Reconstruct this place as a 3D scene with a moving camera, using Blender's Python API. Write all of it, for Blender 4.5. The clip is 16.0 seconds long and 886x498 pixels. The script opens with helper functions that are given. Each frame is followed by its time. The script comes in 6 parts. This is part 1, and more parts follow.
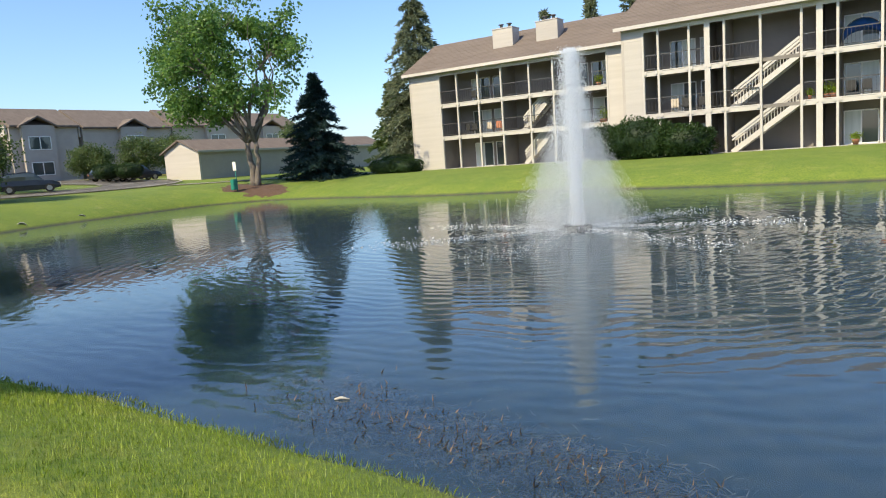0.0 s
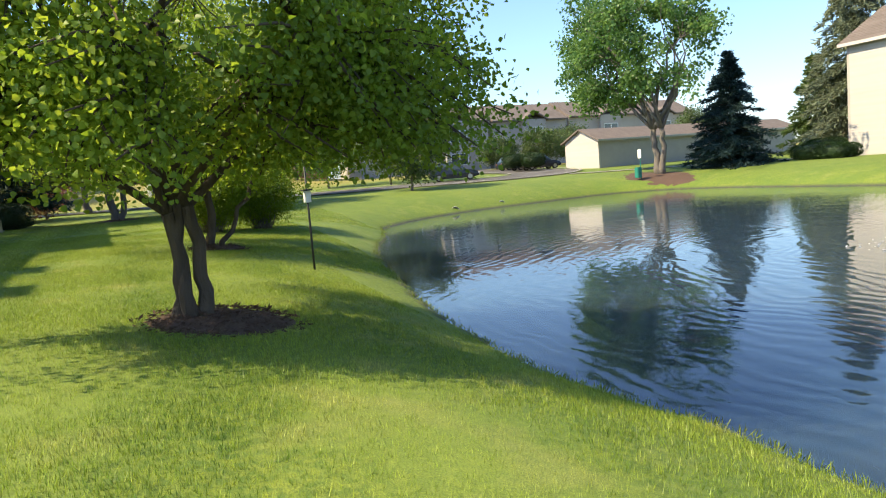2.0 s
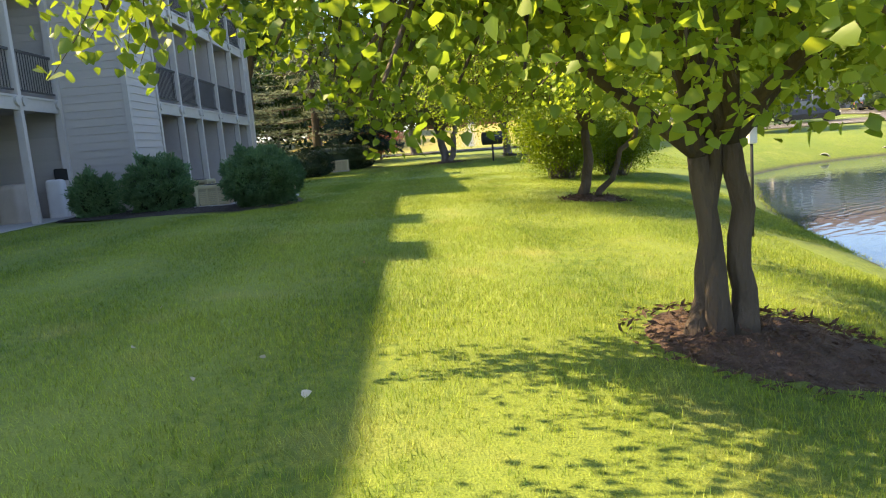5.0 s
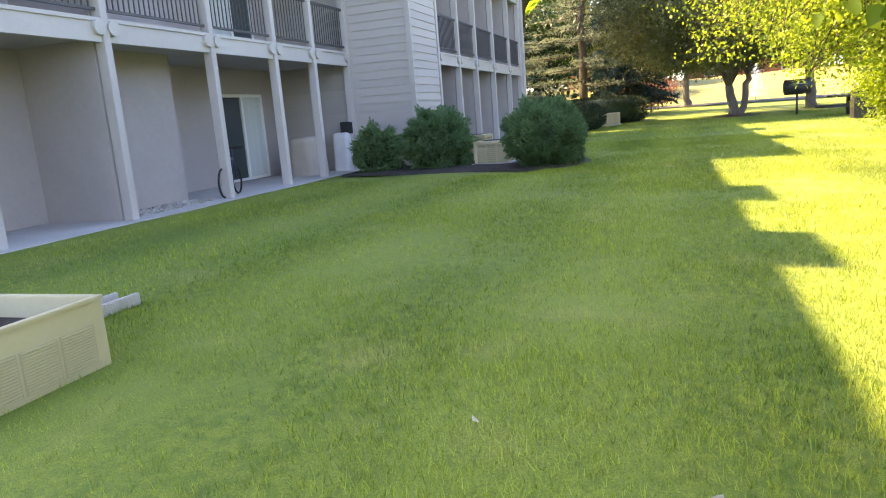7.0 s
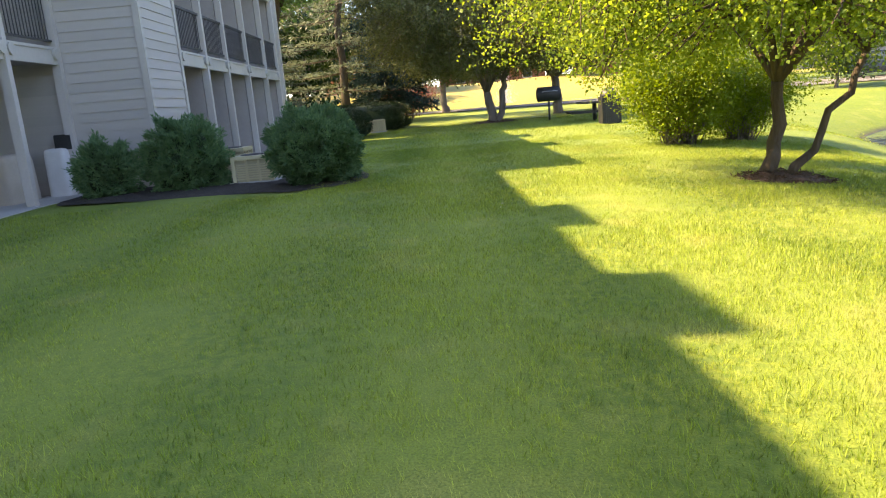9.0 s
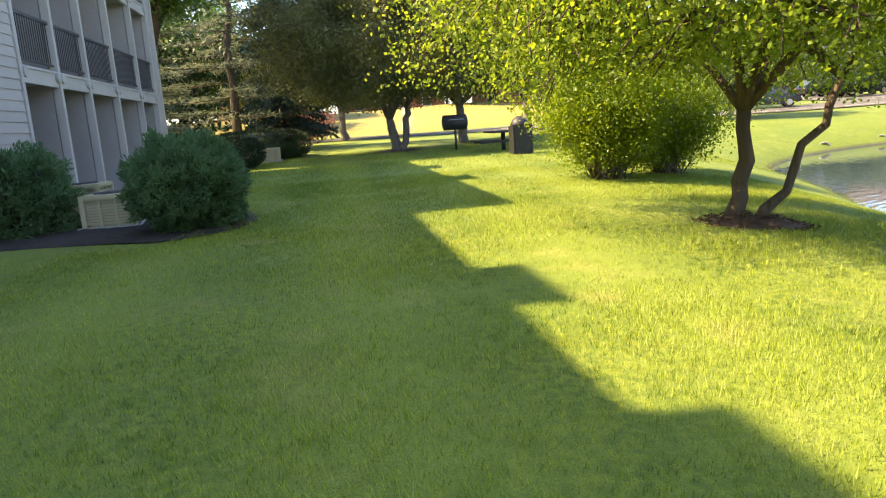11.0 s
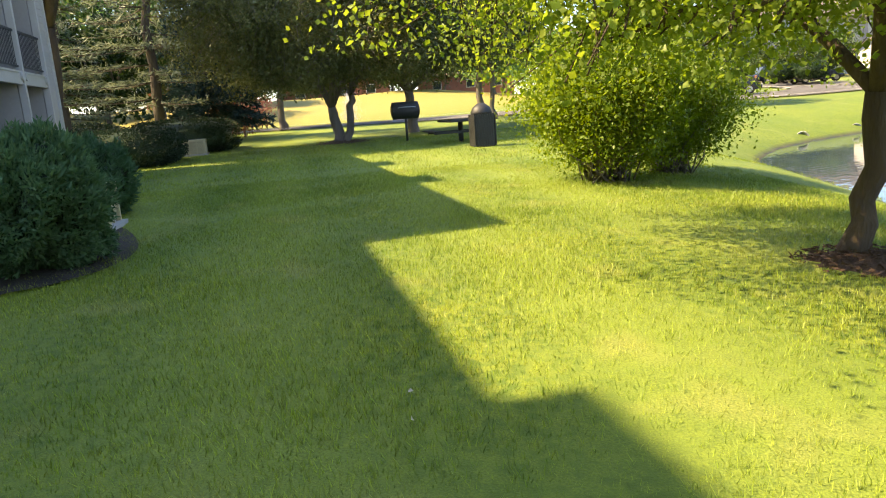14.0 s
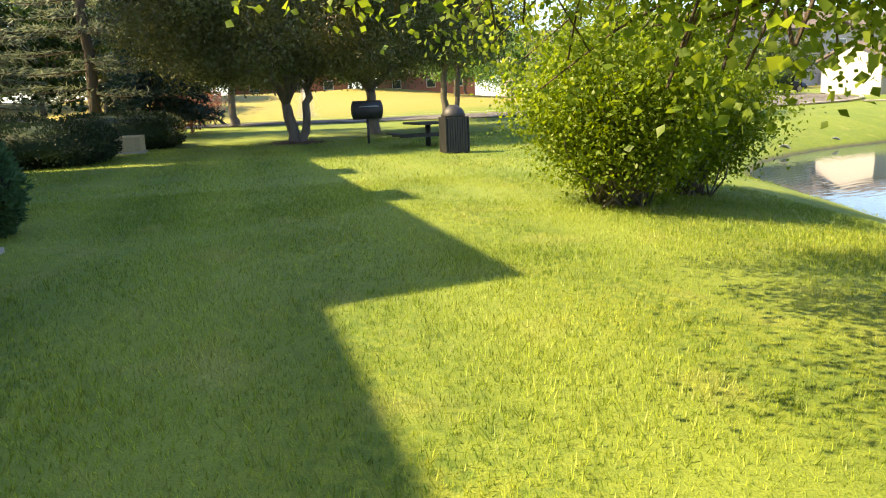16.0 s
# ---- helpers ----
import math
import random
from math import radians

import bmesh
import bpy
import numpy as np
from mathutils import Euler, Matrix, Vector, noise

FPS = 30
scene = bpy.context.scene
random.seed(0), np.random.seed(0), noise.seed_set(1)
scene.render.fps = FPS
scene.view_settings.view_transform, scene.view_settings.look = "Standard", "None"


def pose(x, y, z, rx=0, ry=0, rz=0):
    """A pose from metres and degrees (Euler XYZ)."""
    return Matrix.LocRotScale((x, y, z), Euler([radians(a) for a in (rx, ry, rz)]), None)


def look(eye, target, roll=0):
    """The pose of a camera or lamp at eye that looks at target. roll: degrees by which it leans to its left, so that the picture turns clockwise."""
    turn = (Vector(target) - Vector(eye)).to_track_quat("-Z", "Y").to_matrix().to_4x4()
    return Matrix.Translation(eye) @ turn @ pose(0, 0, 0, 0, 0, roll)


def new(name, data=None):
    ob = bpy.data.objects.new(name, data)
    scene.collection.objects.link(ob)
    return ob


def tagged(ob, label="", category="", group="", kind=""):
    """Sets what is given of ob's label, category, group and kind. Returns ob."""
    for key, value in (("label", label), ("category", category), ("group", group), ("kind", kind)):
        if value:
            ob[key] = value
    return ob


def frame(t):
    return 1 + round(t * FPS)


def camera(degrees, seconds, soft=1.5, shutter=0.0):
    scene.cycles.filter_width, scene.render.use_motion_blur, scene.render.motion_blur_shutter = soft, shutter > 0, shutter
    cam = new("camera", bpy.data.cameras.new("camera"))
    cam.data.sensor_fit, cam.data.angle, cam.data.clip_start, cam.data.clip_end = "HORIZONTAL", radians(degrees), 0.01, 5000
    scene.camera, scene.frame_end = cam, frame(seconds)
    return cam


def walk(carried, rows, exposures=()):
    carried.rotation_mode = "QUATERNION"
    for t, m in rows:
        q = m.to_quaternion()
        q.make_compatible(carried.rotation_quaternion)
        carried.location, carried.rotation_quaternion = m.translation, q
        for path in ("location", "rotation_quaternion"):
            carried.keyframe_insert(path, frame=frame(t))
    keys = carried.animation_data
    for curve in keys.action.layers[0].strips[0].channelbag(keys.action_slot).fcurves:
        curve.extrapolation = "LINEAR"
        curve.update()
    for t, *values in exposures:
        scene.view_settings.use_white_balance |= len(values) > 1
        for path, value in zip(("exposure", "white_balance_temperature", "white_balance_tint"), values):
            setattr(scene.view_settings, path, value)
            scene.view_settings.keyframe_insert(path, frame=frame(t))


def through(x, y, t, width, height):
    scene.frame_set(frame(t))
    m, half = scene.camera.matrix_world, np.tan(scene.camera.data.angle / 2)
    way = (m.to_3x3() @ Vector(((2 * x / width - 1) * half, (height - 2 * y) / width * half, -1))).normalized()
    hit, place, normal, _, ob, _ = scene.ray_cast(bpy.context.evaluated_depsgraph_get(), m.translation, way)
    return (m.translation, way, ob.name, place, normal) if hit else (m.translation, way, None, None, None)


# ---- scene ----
cam = camera(65.0, 16.0, soft=1.1)
METRES, EYE, TILT, LEAN, TURN = 18.0, 1.01, 0.0, 0.0, 34.1
ROWS = [
    (0.0, 0.0, 0.0, 0.0, -0.5, -7.4, 4.06),
    (0.5, -0.0315, 0.0158, -0.0008, 5.23, -6.87, 4.09),
    (1.0, -0.0634, 0.0306, -0.0002, 12.23, -6.45, 4.33),
    (1.5, -0.0983, 0.0384, 0.0012, 20.45, -6.18, 4.49),
    (2.0, -0.1321, 0.0525, 0.0015, 29.68, -5.9, 4.68),
    (2.5, -0.1679, 0.0617, 0.0007, 35.13, -5.99, 4.22),
    (3.0, -0.2024, 0.0706, -0.0003, 39.18, -6.67, 3.93),
    (5.5, -0.3587, 0.1171, 0.0054, 58.25, -8.88, 4.62),
    (6.0, -0.3889, 0.1187, 0.0069, 63.9, -9.39, 4.66),
    (6.5, -0.4166, 0.1206, 0.009, 69.6, -9.99, 4.71),
    (7.0, -0.4437, 0.1186, 0.0097, 73.87, -10.76, 4.54),
    (7.3, -0.4591, 0.1184, 0.0105, 74.0, -11.3, 4.46),
    (7.5, -0.4692, 0.1185, 0.011, 72.92, -11.81, 4.43),
    (8.0, -0.4957, 0.1254, 0.0116, 67.57, -12.55, 4.82),
    (8.5, -0.5228, 0.1379, 0.0133, 60.06, -12.63, 4.98),
    (9.0, -0.5468, 0.1555, 0.0135, 54.51, -11.88, 4.73),
    (9.5, -0.572, 0.1693, 0.0142, 50.76, -10.59, 4.15),
    (12.0, -0.6922, 0.2551, 0.0156, 45.7, -10.56, 4.19),
    (12.5, -0.7136, 0.2745, 0.0165, 45.98, -10.6, 4.55),
    (13.0, -0.7385, 0.2936, 0.0161, 44.85, -10.69, 4.54),
    (13.5, -0.7594, 0.3165, 0.0164, 43.16, -10.97, 4.39),
    (14.0, -0.7819, 0.3358, 0.0153, 41.75, -11.58, 4.12),
    (14.5, -0.8033, 0.3572, 0.0148, 40.53, -12.11, 3.94),
    (15.0, -0.8308, 0.3788, 0.015, 39.67, -12.57, 3.46),
    (15.5, -0.8521, 0.3961, 0.0175, 38.89, -12.36, 3.03),
    (16.0, -0.8756, 0.417, 0.0183, 38.32, -11.78, 2.43),
]
EXPOSURES = [(0.0, 0.42, 5550, 10), (1.0, 0.52, 5600, 10), (2.0, 0.88, 5750, 10), (3.0, 1.2, 6000, 11), (5.3, 1.6, 6500, 16), (6.0, 1.75, 6700, 18), (7.0, 2.6, 7000, 25), (8.0, 2.52, 7000, 24), (9.0, 2.03, 6900, 20), (12.0, 1.83, 6800, 17), (16.0, 1.57, 6650, 13)]
walk(cam, [(t, pose(0, 0, EYE, TILT, LEAN, TURN) @ pose(METRES * x, METRES * y, METRES * z, 90 + pitch, roll, yaw)) for t, x, y, z, yaw, pitch, roll in ROWS], EXPOSURES)

# ---- sky and sun ----
world = bpy.data.worlds.new("sky")
scene.world = world
world.use_nodes = True
wn = world.node_tree.nodes
sky = wn.new("ShaderNodeTexSky")
sky.sky_type, sky.sun_disc = "NISHITA", False
TO_SUN = Vector((-0.20, -0.94, 1.0)).normalized()
sky.sun_elevation = math.asin(TO_SUN.z)
sky.sun_rotation = math.atan2(TO_SUN.x, TO_SUN.y)
sky.air_density, sky.dust_density, sky.ozone_density = 1.0, 1.0, 1.8
world.node_tree.links.new(sky.outputs[0], wn["Background"].inputs[0])
wn["Background"].inputs[1].default_value = 0.145
sun = new("sun", bpy.data.lights.new("sun", "SUN"))
sun.data.energy, sun.data.angle, sun.data.color = 5.6, radians(0.55), (1.0, 0.785, 0.43)
sun.matrix_world = look((0, 0, 60), Vector((0, 0, 60)) - TO_SUN)


# ---- materials ----
def nodes(name, rough=0.7, metal=0.0):
    m = bpy.data.materials.new(name)
    m.use_nodes = True
    nt = m.node_tree
    b = nt.nodes["Principled BSDF"]
    b.inputs["Roughness"].default_value, b.inputs["Metallic"].default_value = rough, metal
    return m, nt, b


def mixed(nt, fac, a, b):
    """A colour between a and b, by fac (a socket)."""
    n = nt.nodes.new("ShaderNodeMix")
    n.data_type = "RGBA"
    nt.links.new(fac, n.inputs[0])
    for k, v in ((6, a), (7, b)):
        if isinstance(v, tuple):
            n.inputs[k].default_value = (*v, 1)
        else:
            nt.links.new(v, n.inputs[k])
    return n.outputs[2]


def noise_fac(nt, scale, detail=4.0, lo=0.35, hi=0.65, stretch=(1, 1, 1), coords="Object"):
    tc, mp, no, ra = (nt.nodes.new("ShaderNode" + k) for k in ("TexCoord", "Mapping", "TexNoise", "MapRange"))
    nt.links.new(tc.outputs[coords], mp.inputs[0])
    mp.inputs["Scale"].default_value = stretch
    nt.links.new(mp.outputs[0], no.inputs["Vector"])
    no.inputs["Scale"].default_value, no.inputs["Detail"].default_value = scale, detail
    nt.links.new(no.outputs[0], ra.inputs[0])
    ra.inputs[1].default_value, ra.inputs[2].default_value = lo, hi
    return ra.outputs[0]


def add_bump(nt, b, fac, strength, distance):
    n = nt.nodes.new("ShaderNodeBump")
    n.inputs["Strength"].default_value, n.inputs["Distance"].default_value = strength, distance
    nt.links.new(fac, n.inputs["Height"])
    nt.links.new(n.outputs[0], b.inputs["Normal"])


def surface(name, a, b2, scale, rough=0.7, bump=0.2, dist=0.01, fine=None, stretch=(1, 1, 1), metal=0.0, vary=0.0):
    """Two-scale mottled surface: broad stains of a to b2, a fine grain in the relief, and a shift from piece to piece."""
    m, nt, b = nodes(name, rough, metal)
    broad = noise_fac(nt, scale, 5, 0.3, 0.7, stretch)
    grain = noise_fac(nt, fine or scale * 14, 3, 0.2, 0.8, stretch)
    col = mixed(nt, broad, a, b2)
    dark = tuple(c * 0.82 for c in a)
    m1 = nt.nodes.new("ShaderNodeMath")
    m1.operation = "MULTIPLY"
    m1.inputs[1].default_value = 0.35
    nt.links.new(grain, m1.inputs[0])
    col = mixed(nt, m1.outputs[0], col, dark)
    if vary:
        oi, hs = nt.nodes.new("ShaderNodeObjectInfo"), nt.nodes.new("ShaderNodeHueSaturation")
        ra = nt.nodes.new("ShaderNodeMapRange")
        ra.inputs[3].default_value, ra.inputs[4].default_value = 1 - vary, 1 + vary
        nt.links.new(oi.outputs["Random"], ra.inputs[0])
        nt.links.new(ra.outputs[0], hs.inputs["Value"])
        nt.links.new(col, hs.inputs["Color"])
        col = hs.outputs[0]
    nt.links.new(col, b.inputs["Base Color"])
    if bump:
        add_bump(nt, b, grain, bump, dist)
    return m


def leafy(name, a, b2, through=0.35, rough=0.45, scale=0.5):
    """Leaves: each its own shade, light shining through."""
    m, nt, b = nodes(name, rough)
    b.inputs["Specular IOR Level"].default_value = 0.3
    geo = nt.nodes.new("ShaderNodeNewGeometry")
    col = mixed(nt, geo.outputs["Random Per Island"], a, b2)
    broad = noise_fac(nt, scale, 2, 0.35, 0.65)
    col = mixed(nt, broad, col, tuple(c * 0.75 for c in a))
    nt.links.new(col, b.inputs["Base Color"])
    tr, mx = nt.nodes.new("ShaderNodeBsdfTranslucent"), nt.nodes.new("ShaderNodeMixShader")
    bright = nt.nodes.new("ShaderNodeHueSaturation")
    bright.inputs["Hue"].default_value, bright.inputs["Saturation"].default_value, bright.inputs["Value"].default_value = 0.486, 1.1, 1.85
    nt.links.new(col, bright.inputs["Color"])
    nt.links.new(bright.outputs[0], tr.inputs[0])
    mx.inputs[0].default_value = through
    out = nt.nodes["Material Output"]
    nt.links.new(b.outputs[0], mx.inputs[1])
    nt.links.new(tr.outputs[0], mx.inputs[2])
    nt.links.new(mx.outputs[0], out.inputs[0])
    return m


def lawn_colours(nt, island):
    """Mown lawn: pale dry straw patches, wide mowing stripes along x, broad light and deep greens."""
    patch = noise_fac(nt, 0.45, 6, 0.38, 0.68)
    dry = noise_fac(nt, 1.3, 5, 0.56, 0.78)
    col = mixed(nt, patch, (0.165, 0.23, 0.016), (0.285, 0.32, 0.026))
    tc, sp, wv = (nt.nodes.new("ShaderNode" + k) for k in ("TexCoord", "Mapping", "TexWave"))
    nt.links.new(tc.outputs["Object"], sp.inputs[0])
    sp.inputs["Rotation"].default_value = (0, 0, radians(1.5))
    nt.links.new(sp.outputs[0], wv.inputs["Vector"])
    wv.bands_direction = "Y"
    wv.inputs["Scale"].default_value, wv.inputs["Distortion"].default_value, wv.inputs["Detail Scale"].default_value = 0.146, 0.9, 0.4
    wv.inputs["Phase Offset"].default_value = 1.085
    half = nt.nodes.new("ShaderNodeMath")
    half.operation = "MULTIPLY"
    half.inputs[1].default_value = 0.72
    nt.links.new(wv.outputs[1], half.inputs[0])
    # the stripes end at the pond's near bank
    sep, near_bank, stripe = (nt.nodes.new("ShaderNode" + k) for k in ("SeparateXYZ", "MapRange", "Math"))
    nt.links.new(tc.outputs["Object"], sep.inputs[0])
    nt.links.new(sep.outputs[1], near_bank.inputs[0])
    near_bank.inputs[1].default_value, near_bank.inputs[2].default_value = 5.0, 1.5
    stripe.operation = "MULTIPLY"
    nt.links.new(half.outputs[0], stripe.inputs[0])
    nt.links.new(near_bank.outputs[0], stripe.inputs[1])
    # tufts a hand wide, deeper green between them
    tuft = noise_fac(nt, 15, 5, 0.38, 0.60)
    deep = mixed(nt, noise_fac(nt, 2.2, 3), (0.07, 0.13, 0.009), (0.125, 0.19, 0.013))
    col = mixed(nt, tuft, deep, col)
    col = mixed(nt, stripe.outputs[0], col, (0.25, 0.31, 0.034))
    d2 = nt.nodes.new("ShaderNodeMath")
    d2.operation = "MULTIPLY"
    d2.inputs[1].default_value = 0.6
    nt.links.new(dry, d2.inputs[0])
    col = mixed(nt, d2.outputs[0], col, (0.38, 0.35, 0.10))
    if island:
        geo = nt.nodes.new("ShaderNodeNewGeometry")
        hs, ra = nt.nodes.new("ShaderNodeHueSaturation"), nt.nodes.new("ShaderNodeMapRange")
        ra.inputs[3].default_value, ra.inputs[4].default_value = 0.7, 1.75
        nt.links.new(geo.outputs["Random Per Island"], ra.inputs[0])
        nt.links.new(ra.outputs[0], hs.inputs["Value"])
        nt.links.new(col, hs.inputs["Color"])
        col = hs.outputs[0]
    return col


def lawn_material():
    m, nt, b = nodes("lawn", 0.85)
    col = lawn_colours(nt, False)
    grain = noise_fac(nt, 95, 6, 0.25, 0.75)
    mid = noise_fac(nt, 7, 5, 0.3, 0.7)
    col = mixed(nt, grain, mixed(nt, mid, (0.06, 0.10, 0.008), (0.10, 0.145, 0.012)), col)
    # the bank beyond the drive has dried to gold
    tc, sep, ra = (nt.nodes.new("ShaderNode" + k) for k in ("TexCoord", "SeparateXYZ", "MapRange"))
    nt.links.new(tc.outputs["Object"], sep.inputs[0])
    nt.links.new(sep.outputs[0], ra.inputs[0])
    ra.inputs[1].default_value, ra.inputs[2].default_value, ra.inputs[4].default_value = -70, -84, 0.75
    col = mixed(nt, ra.outputs[0], col, (0.30, 0.235, 0.06))
    # bare mud at and below the water's edge
    tc, sep, ra = (nt.nodes.new("ShaderNode" + k) for k in ("TexCoord", "SeparateXYZ", "MapRange"))
    nt.links.new(tc.outputs["Object"], sep.inputs[0])
    nt.links.new(sep.outputs[2], ra.inputs[0])
    ra.inputs[1].default_value, ra.inputs[2].default_value = -0.99, -1.12
    mud = mixed(nt, noise_fac(nt, 3, 5), (0.065, 0.055, 0.035), (0.028, 0.031, 0.027))
    nt.links.new(mixed(nt, ra.outputs[0], col, mud), b.inputs["Base Color"])
    add_bump(nt, b, grain, 0.4, 0.015)
    return m


def blade_material():
    m, nt, b = nodes("grass_blade", 0.5)
    col = lawn_colours(nt, True)
    nt.links.new(col, b.inputs["Base Color"])
    tr, mx = nt.nodes.new("ShaderNodeBsdfTranslucent"), nt.nodes.new("ShaderNodeMixShader")
    hs = nt.nodes.new("ShaderNodeHueSaturation")
    hs.inputs["Value"].default_value = 1.1
    nt.links.new(col, hs.inputs["Color"])
    nt.links.new(hs.outputs[0], tr.inputs[0])
    mx.inputs[0].default_value = 0.35
    nt.links.new(b.outputs[0], mx.inputs[1])
    nt.links.new(tr.outputs[0], mx.inputs[2])
    nt.links.new(mx.outputs[0], nt.nodes["Material Output"].inputs[0])
    return m


def water_material():
    m, nt, b = nodes("pond_water", 0.015)
    b.inputs["Base Color"].default_value = (0.16, 0.33, 0.62, 1)
    b.inputs["IOR"].default_value = 1.333
    b.inputs["Transmission Weight"].default_value = 0.93
    # ripples that spread from the fountain, broken by wind
    tc, mp, wv = (nt.nodes.new("ShaderNode" + k) for k in ("TexCoord", "Mapping", "TexWave"))
    nt.links.new(tc.outputs["Object"], mp.inputs[0])
    mp.inputs["Location"].default_value = (-FOUNTAIN[0], -FOUNTAIN[1], 0)
    nt.links.new(mp.outputs[0], wv.inputs["Vector"])
    wv.wave_type, wv.rings_direction = "RINGS", "Z"
    wv.inputs["Scale"].default_value, wv.inputs["Distortion"].default_value = 0.95, 16.0
    wv.inputs["Detail"].default_value, wv.inputs["Detail Scale"].default_value = 4.0, 0.5
    wind = noise_fac(nt, 2.4, 4, 0.2, 0.8, (0.6, 1.0, 1))
    calm = noise_fac(nt, 0.12, 2, 0.35, 0.65)
    near = nt.nodes.new("ShaderNodeVectorMath")
    near.operation = "LENGTH"
    nt.links.new(mp.outputs[0], near.inputs[0])
    ra = nt.nodes.new("ShaderNodeMapRange")
    ra.inputs[1].default_value, ra.inputs[2].default_value, ra.inputs[3].default_value, ra.inputs[4].default_value = 2, 22, 1.0, 0.25
    nt.links.new(near.outputs["Value"], ra.inputs[0])
    mul = nt.nodes.new("ShaderNodeMath")
    mul.operation = "MULTIPLY"
    nt.links.new(wv.outputs[1], mul.inputs[0])
    nt.links.new(ra.outputs[0], mul.inputs[1])
    m2 = nt.nodes.new("ShaderNodeMath")
    m2.operation = "MULTIPLY_ADD"
    nt.links.new(wind, m2.inputs[0])
    nt.links.new(calm, m2.inputs[1])
    nt.links.new(mul.outputs[0], m2.inputs[2])
    add_bump(nt, b, m2.outputs[0], 0.065, 0.05)
    return m


FOUNTAIN = (-7.43, 17.5)
WATER = -1.12
LAWN, BLADE, POND = lawn_material(), blade_material(), water_material()
SIDING = surface("painted_siding", (0.43, 0.395, 0.365), (0.49, 0.455, 0.42), 0.6, 0.65, 0.12, 0.004, 40, (0.25, 1, 6), vary=0.05)
# wall paint darkened to carry the shade inside the far balconies
RECESS_SHADE = surface("shaded_balcony_wall", (0.17, 0.152, 0.138), (0.21, 0.19, 0.172), 0.9, 0.8, 0.15, 0.004)
INNER = surface("patio_wall", (0.37, 0.335, 0.32), (0.42, 0.385, 0.365), 0.9, 0.8, 0.15, 0.004)
STUCCO = surface("wall_panel", (0.38, 0.345, 0.315), (0.44, 0.40, 0.365), 0.9, 0.8, 0.15, 0.004)
CREAM = surface("cream_trim", (0.46, 0.43, 0.40), (0.52, 0.49, 0.455), 1.1, 0.55, 0.12, 0.004, vary=0.04)
TRIM = surface("grey_trim", (0.47, 0.435, 0.41), (0.53, 0.495, 0.465), 1.5, 0.6, 0.12, 0.004, vary=0.05)
SHINGLE = surface("roof_shingle", (0.125, 0.10, 0.085), (0.175, 0.14, 0.12), 0.5, 0.9, 0.5, 0.02, 6, (1, 4, 4))
CONCRETE = surface("concrete", (0.40, 0.385, 0.36), (0.50, 0.48, 0.45), 0.8, 0.85, 0.25, 0.005)
ASPHALT = surface("asphalt", (0.20, 0.19, 0.185), (0.27, 0.255, 0.245), 0.3, 0.9, 0.3, 0.006, 60)
KERB = surface("kerb", (0.50, 0.48, 0.44), (0.60, 0.57, 0.53), 1.0, 0.85, 0.2, 0.004)
RAIL = surface("dark_rail", (0.06, 0.06, 0.065), (0.10, 0.095, 0.09), 2.0, 0.5, 0.05, 0.002, metal=0.3)
BARK = surface("bark", (0.062, 0.044, 0.031), (0.115, 0.085, 0.058), 5.0, 0.9, 0.9, 0.03, 22, (1, 1, 0.22))
BARK_GREY = surface("grey_bark", (0.12, 0.10, 0.085), (0.20, 0.175, 0.15), 6.0, 0.9, 0.8, 0.03, 26, (1, 1, 0.25))
MULCH = surface("bark_mulch", (0.075, 0.042, 0.028), (0.14, 0.085, 0.058), 9.0, 0.95, 0.9, 0.03, 45)
SOIL = surface("bed_soil", (0.028, 0.022, 0.017), (0.05, 0.04, 0.03), 4.0, 0.95, 0.8, 0.03, 30)
TAN = surface("tan_enamel", (0.50, 0.44, 0.27), (0.57, 0.51, 0.33), 2.0, 0.45, 0.06, 0.002)
TAN_DARK = surface("tan_shadowed_metal", (0.40, 0.36, 0.235), (0.46, 0.415, 0.28), 2.0, 0.6, 0.06, 0.002)
BLACK = surface("black_paint", (0.018, 0.018, 0.019), (0.032, 0.031, 0.03), 3.0, 0.55, 0.1, 0.003)
WHITE = surface("white_vinyl", (0.72, 0.72, 0.70), (0.80, 0.80, 0.78), 2.0, 0.4, 0.03, 0.001)
CANVAS = surface("beige_canvas", (0.46, 0.40, 0.33), (0.55, 0.48, 0.40), 3.0, 0.85, 0.3, 0.01)
PALE = surface("pale_cover", (0.66, 0.64, 0.62), (0.76, 0.74, 0.72), 3.0, 0.75, 0.25, 0.01)
CURTAIN = surface("curtain", (0.48, 0.52, 0.50), (0.62, 0.65, 0.63), 0.8, 0.9, 0.3, 0.02, 9, (6, 6, 0.3))
BRICK_FAR = surface("red_brick", (0.30, 0.13, 0.09), (0.38, 0.18, 0.13), 1.0, 0.85, 0.2, 0.01)
GREEN_PAINT = surface("green_paint", (0.02, 0.16, 0.13), (0.03, 0.22, 0.17), 3.0, 0.5, 0.05, 0.002)
BLUE = surface("blue_fabric", (0.02, 0.10, 0.42), (0.03, 0.15, 0.52), 2.0, 0.7, 0.2, 0.01)
NAVY = surface("navy_enamel", (0.012, 0.02, 0.06), (0.018, 0.03, 0.085), 2.0, 0.4, 0.0)
STONE = surface("pale_stone", (0.42, 0.40, 0.36), (0.54, 0.51, 0.46), 4.0, 0.9, 0.4, 0.02)
CLAY = surface("terracotta", (0.36, 0.14, 0.08), (0.44, 0.19, 0.11), 4.0, 0.8, 0.1, 0.004)
CARDARK = surface("dark_car_paint", (0.012, 0.015, 0.02), (0.02, 0.024, 0.03), 1.0, 0.15, 0.0)
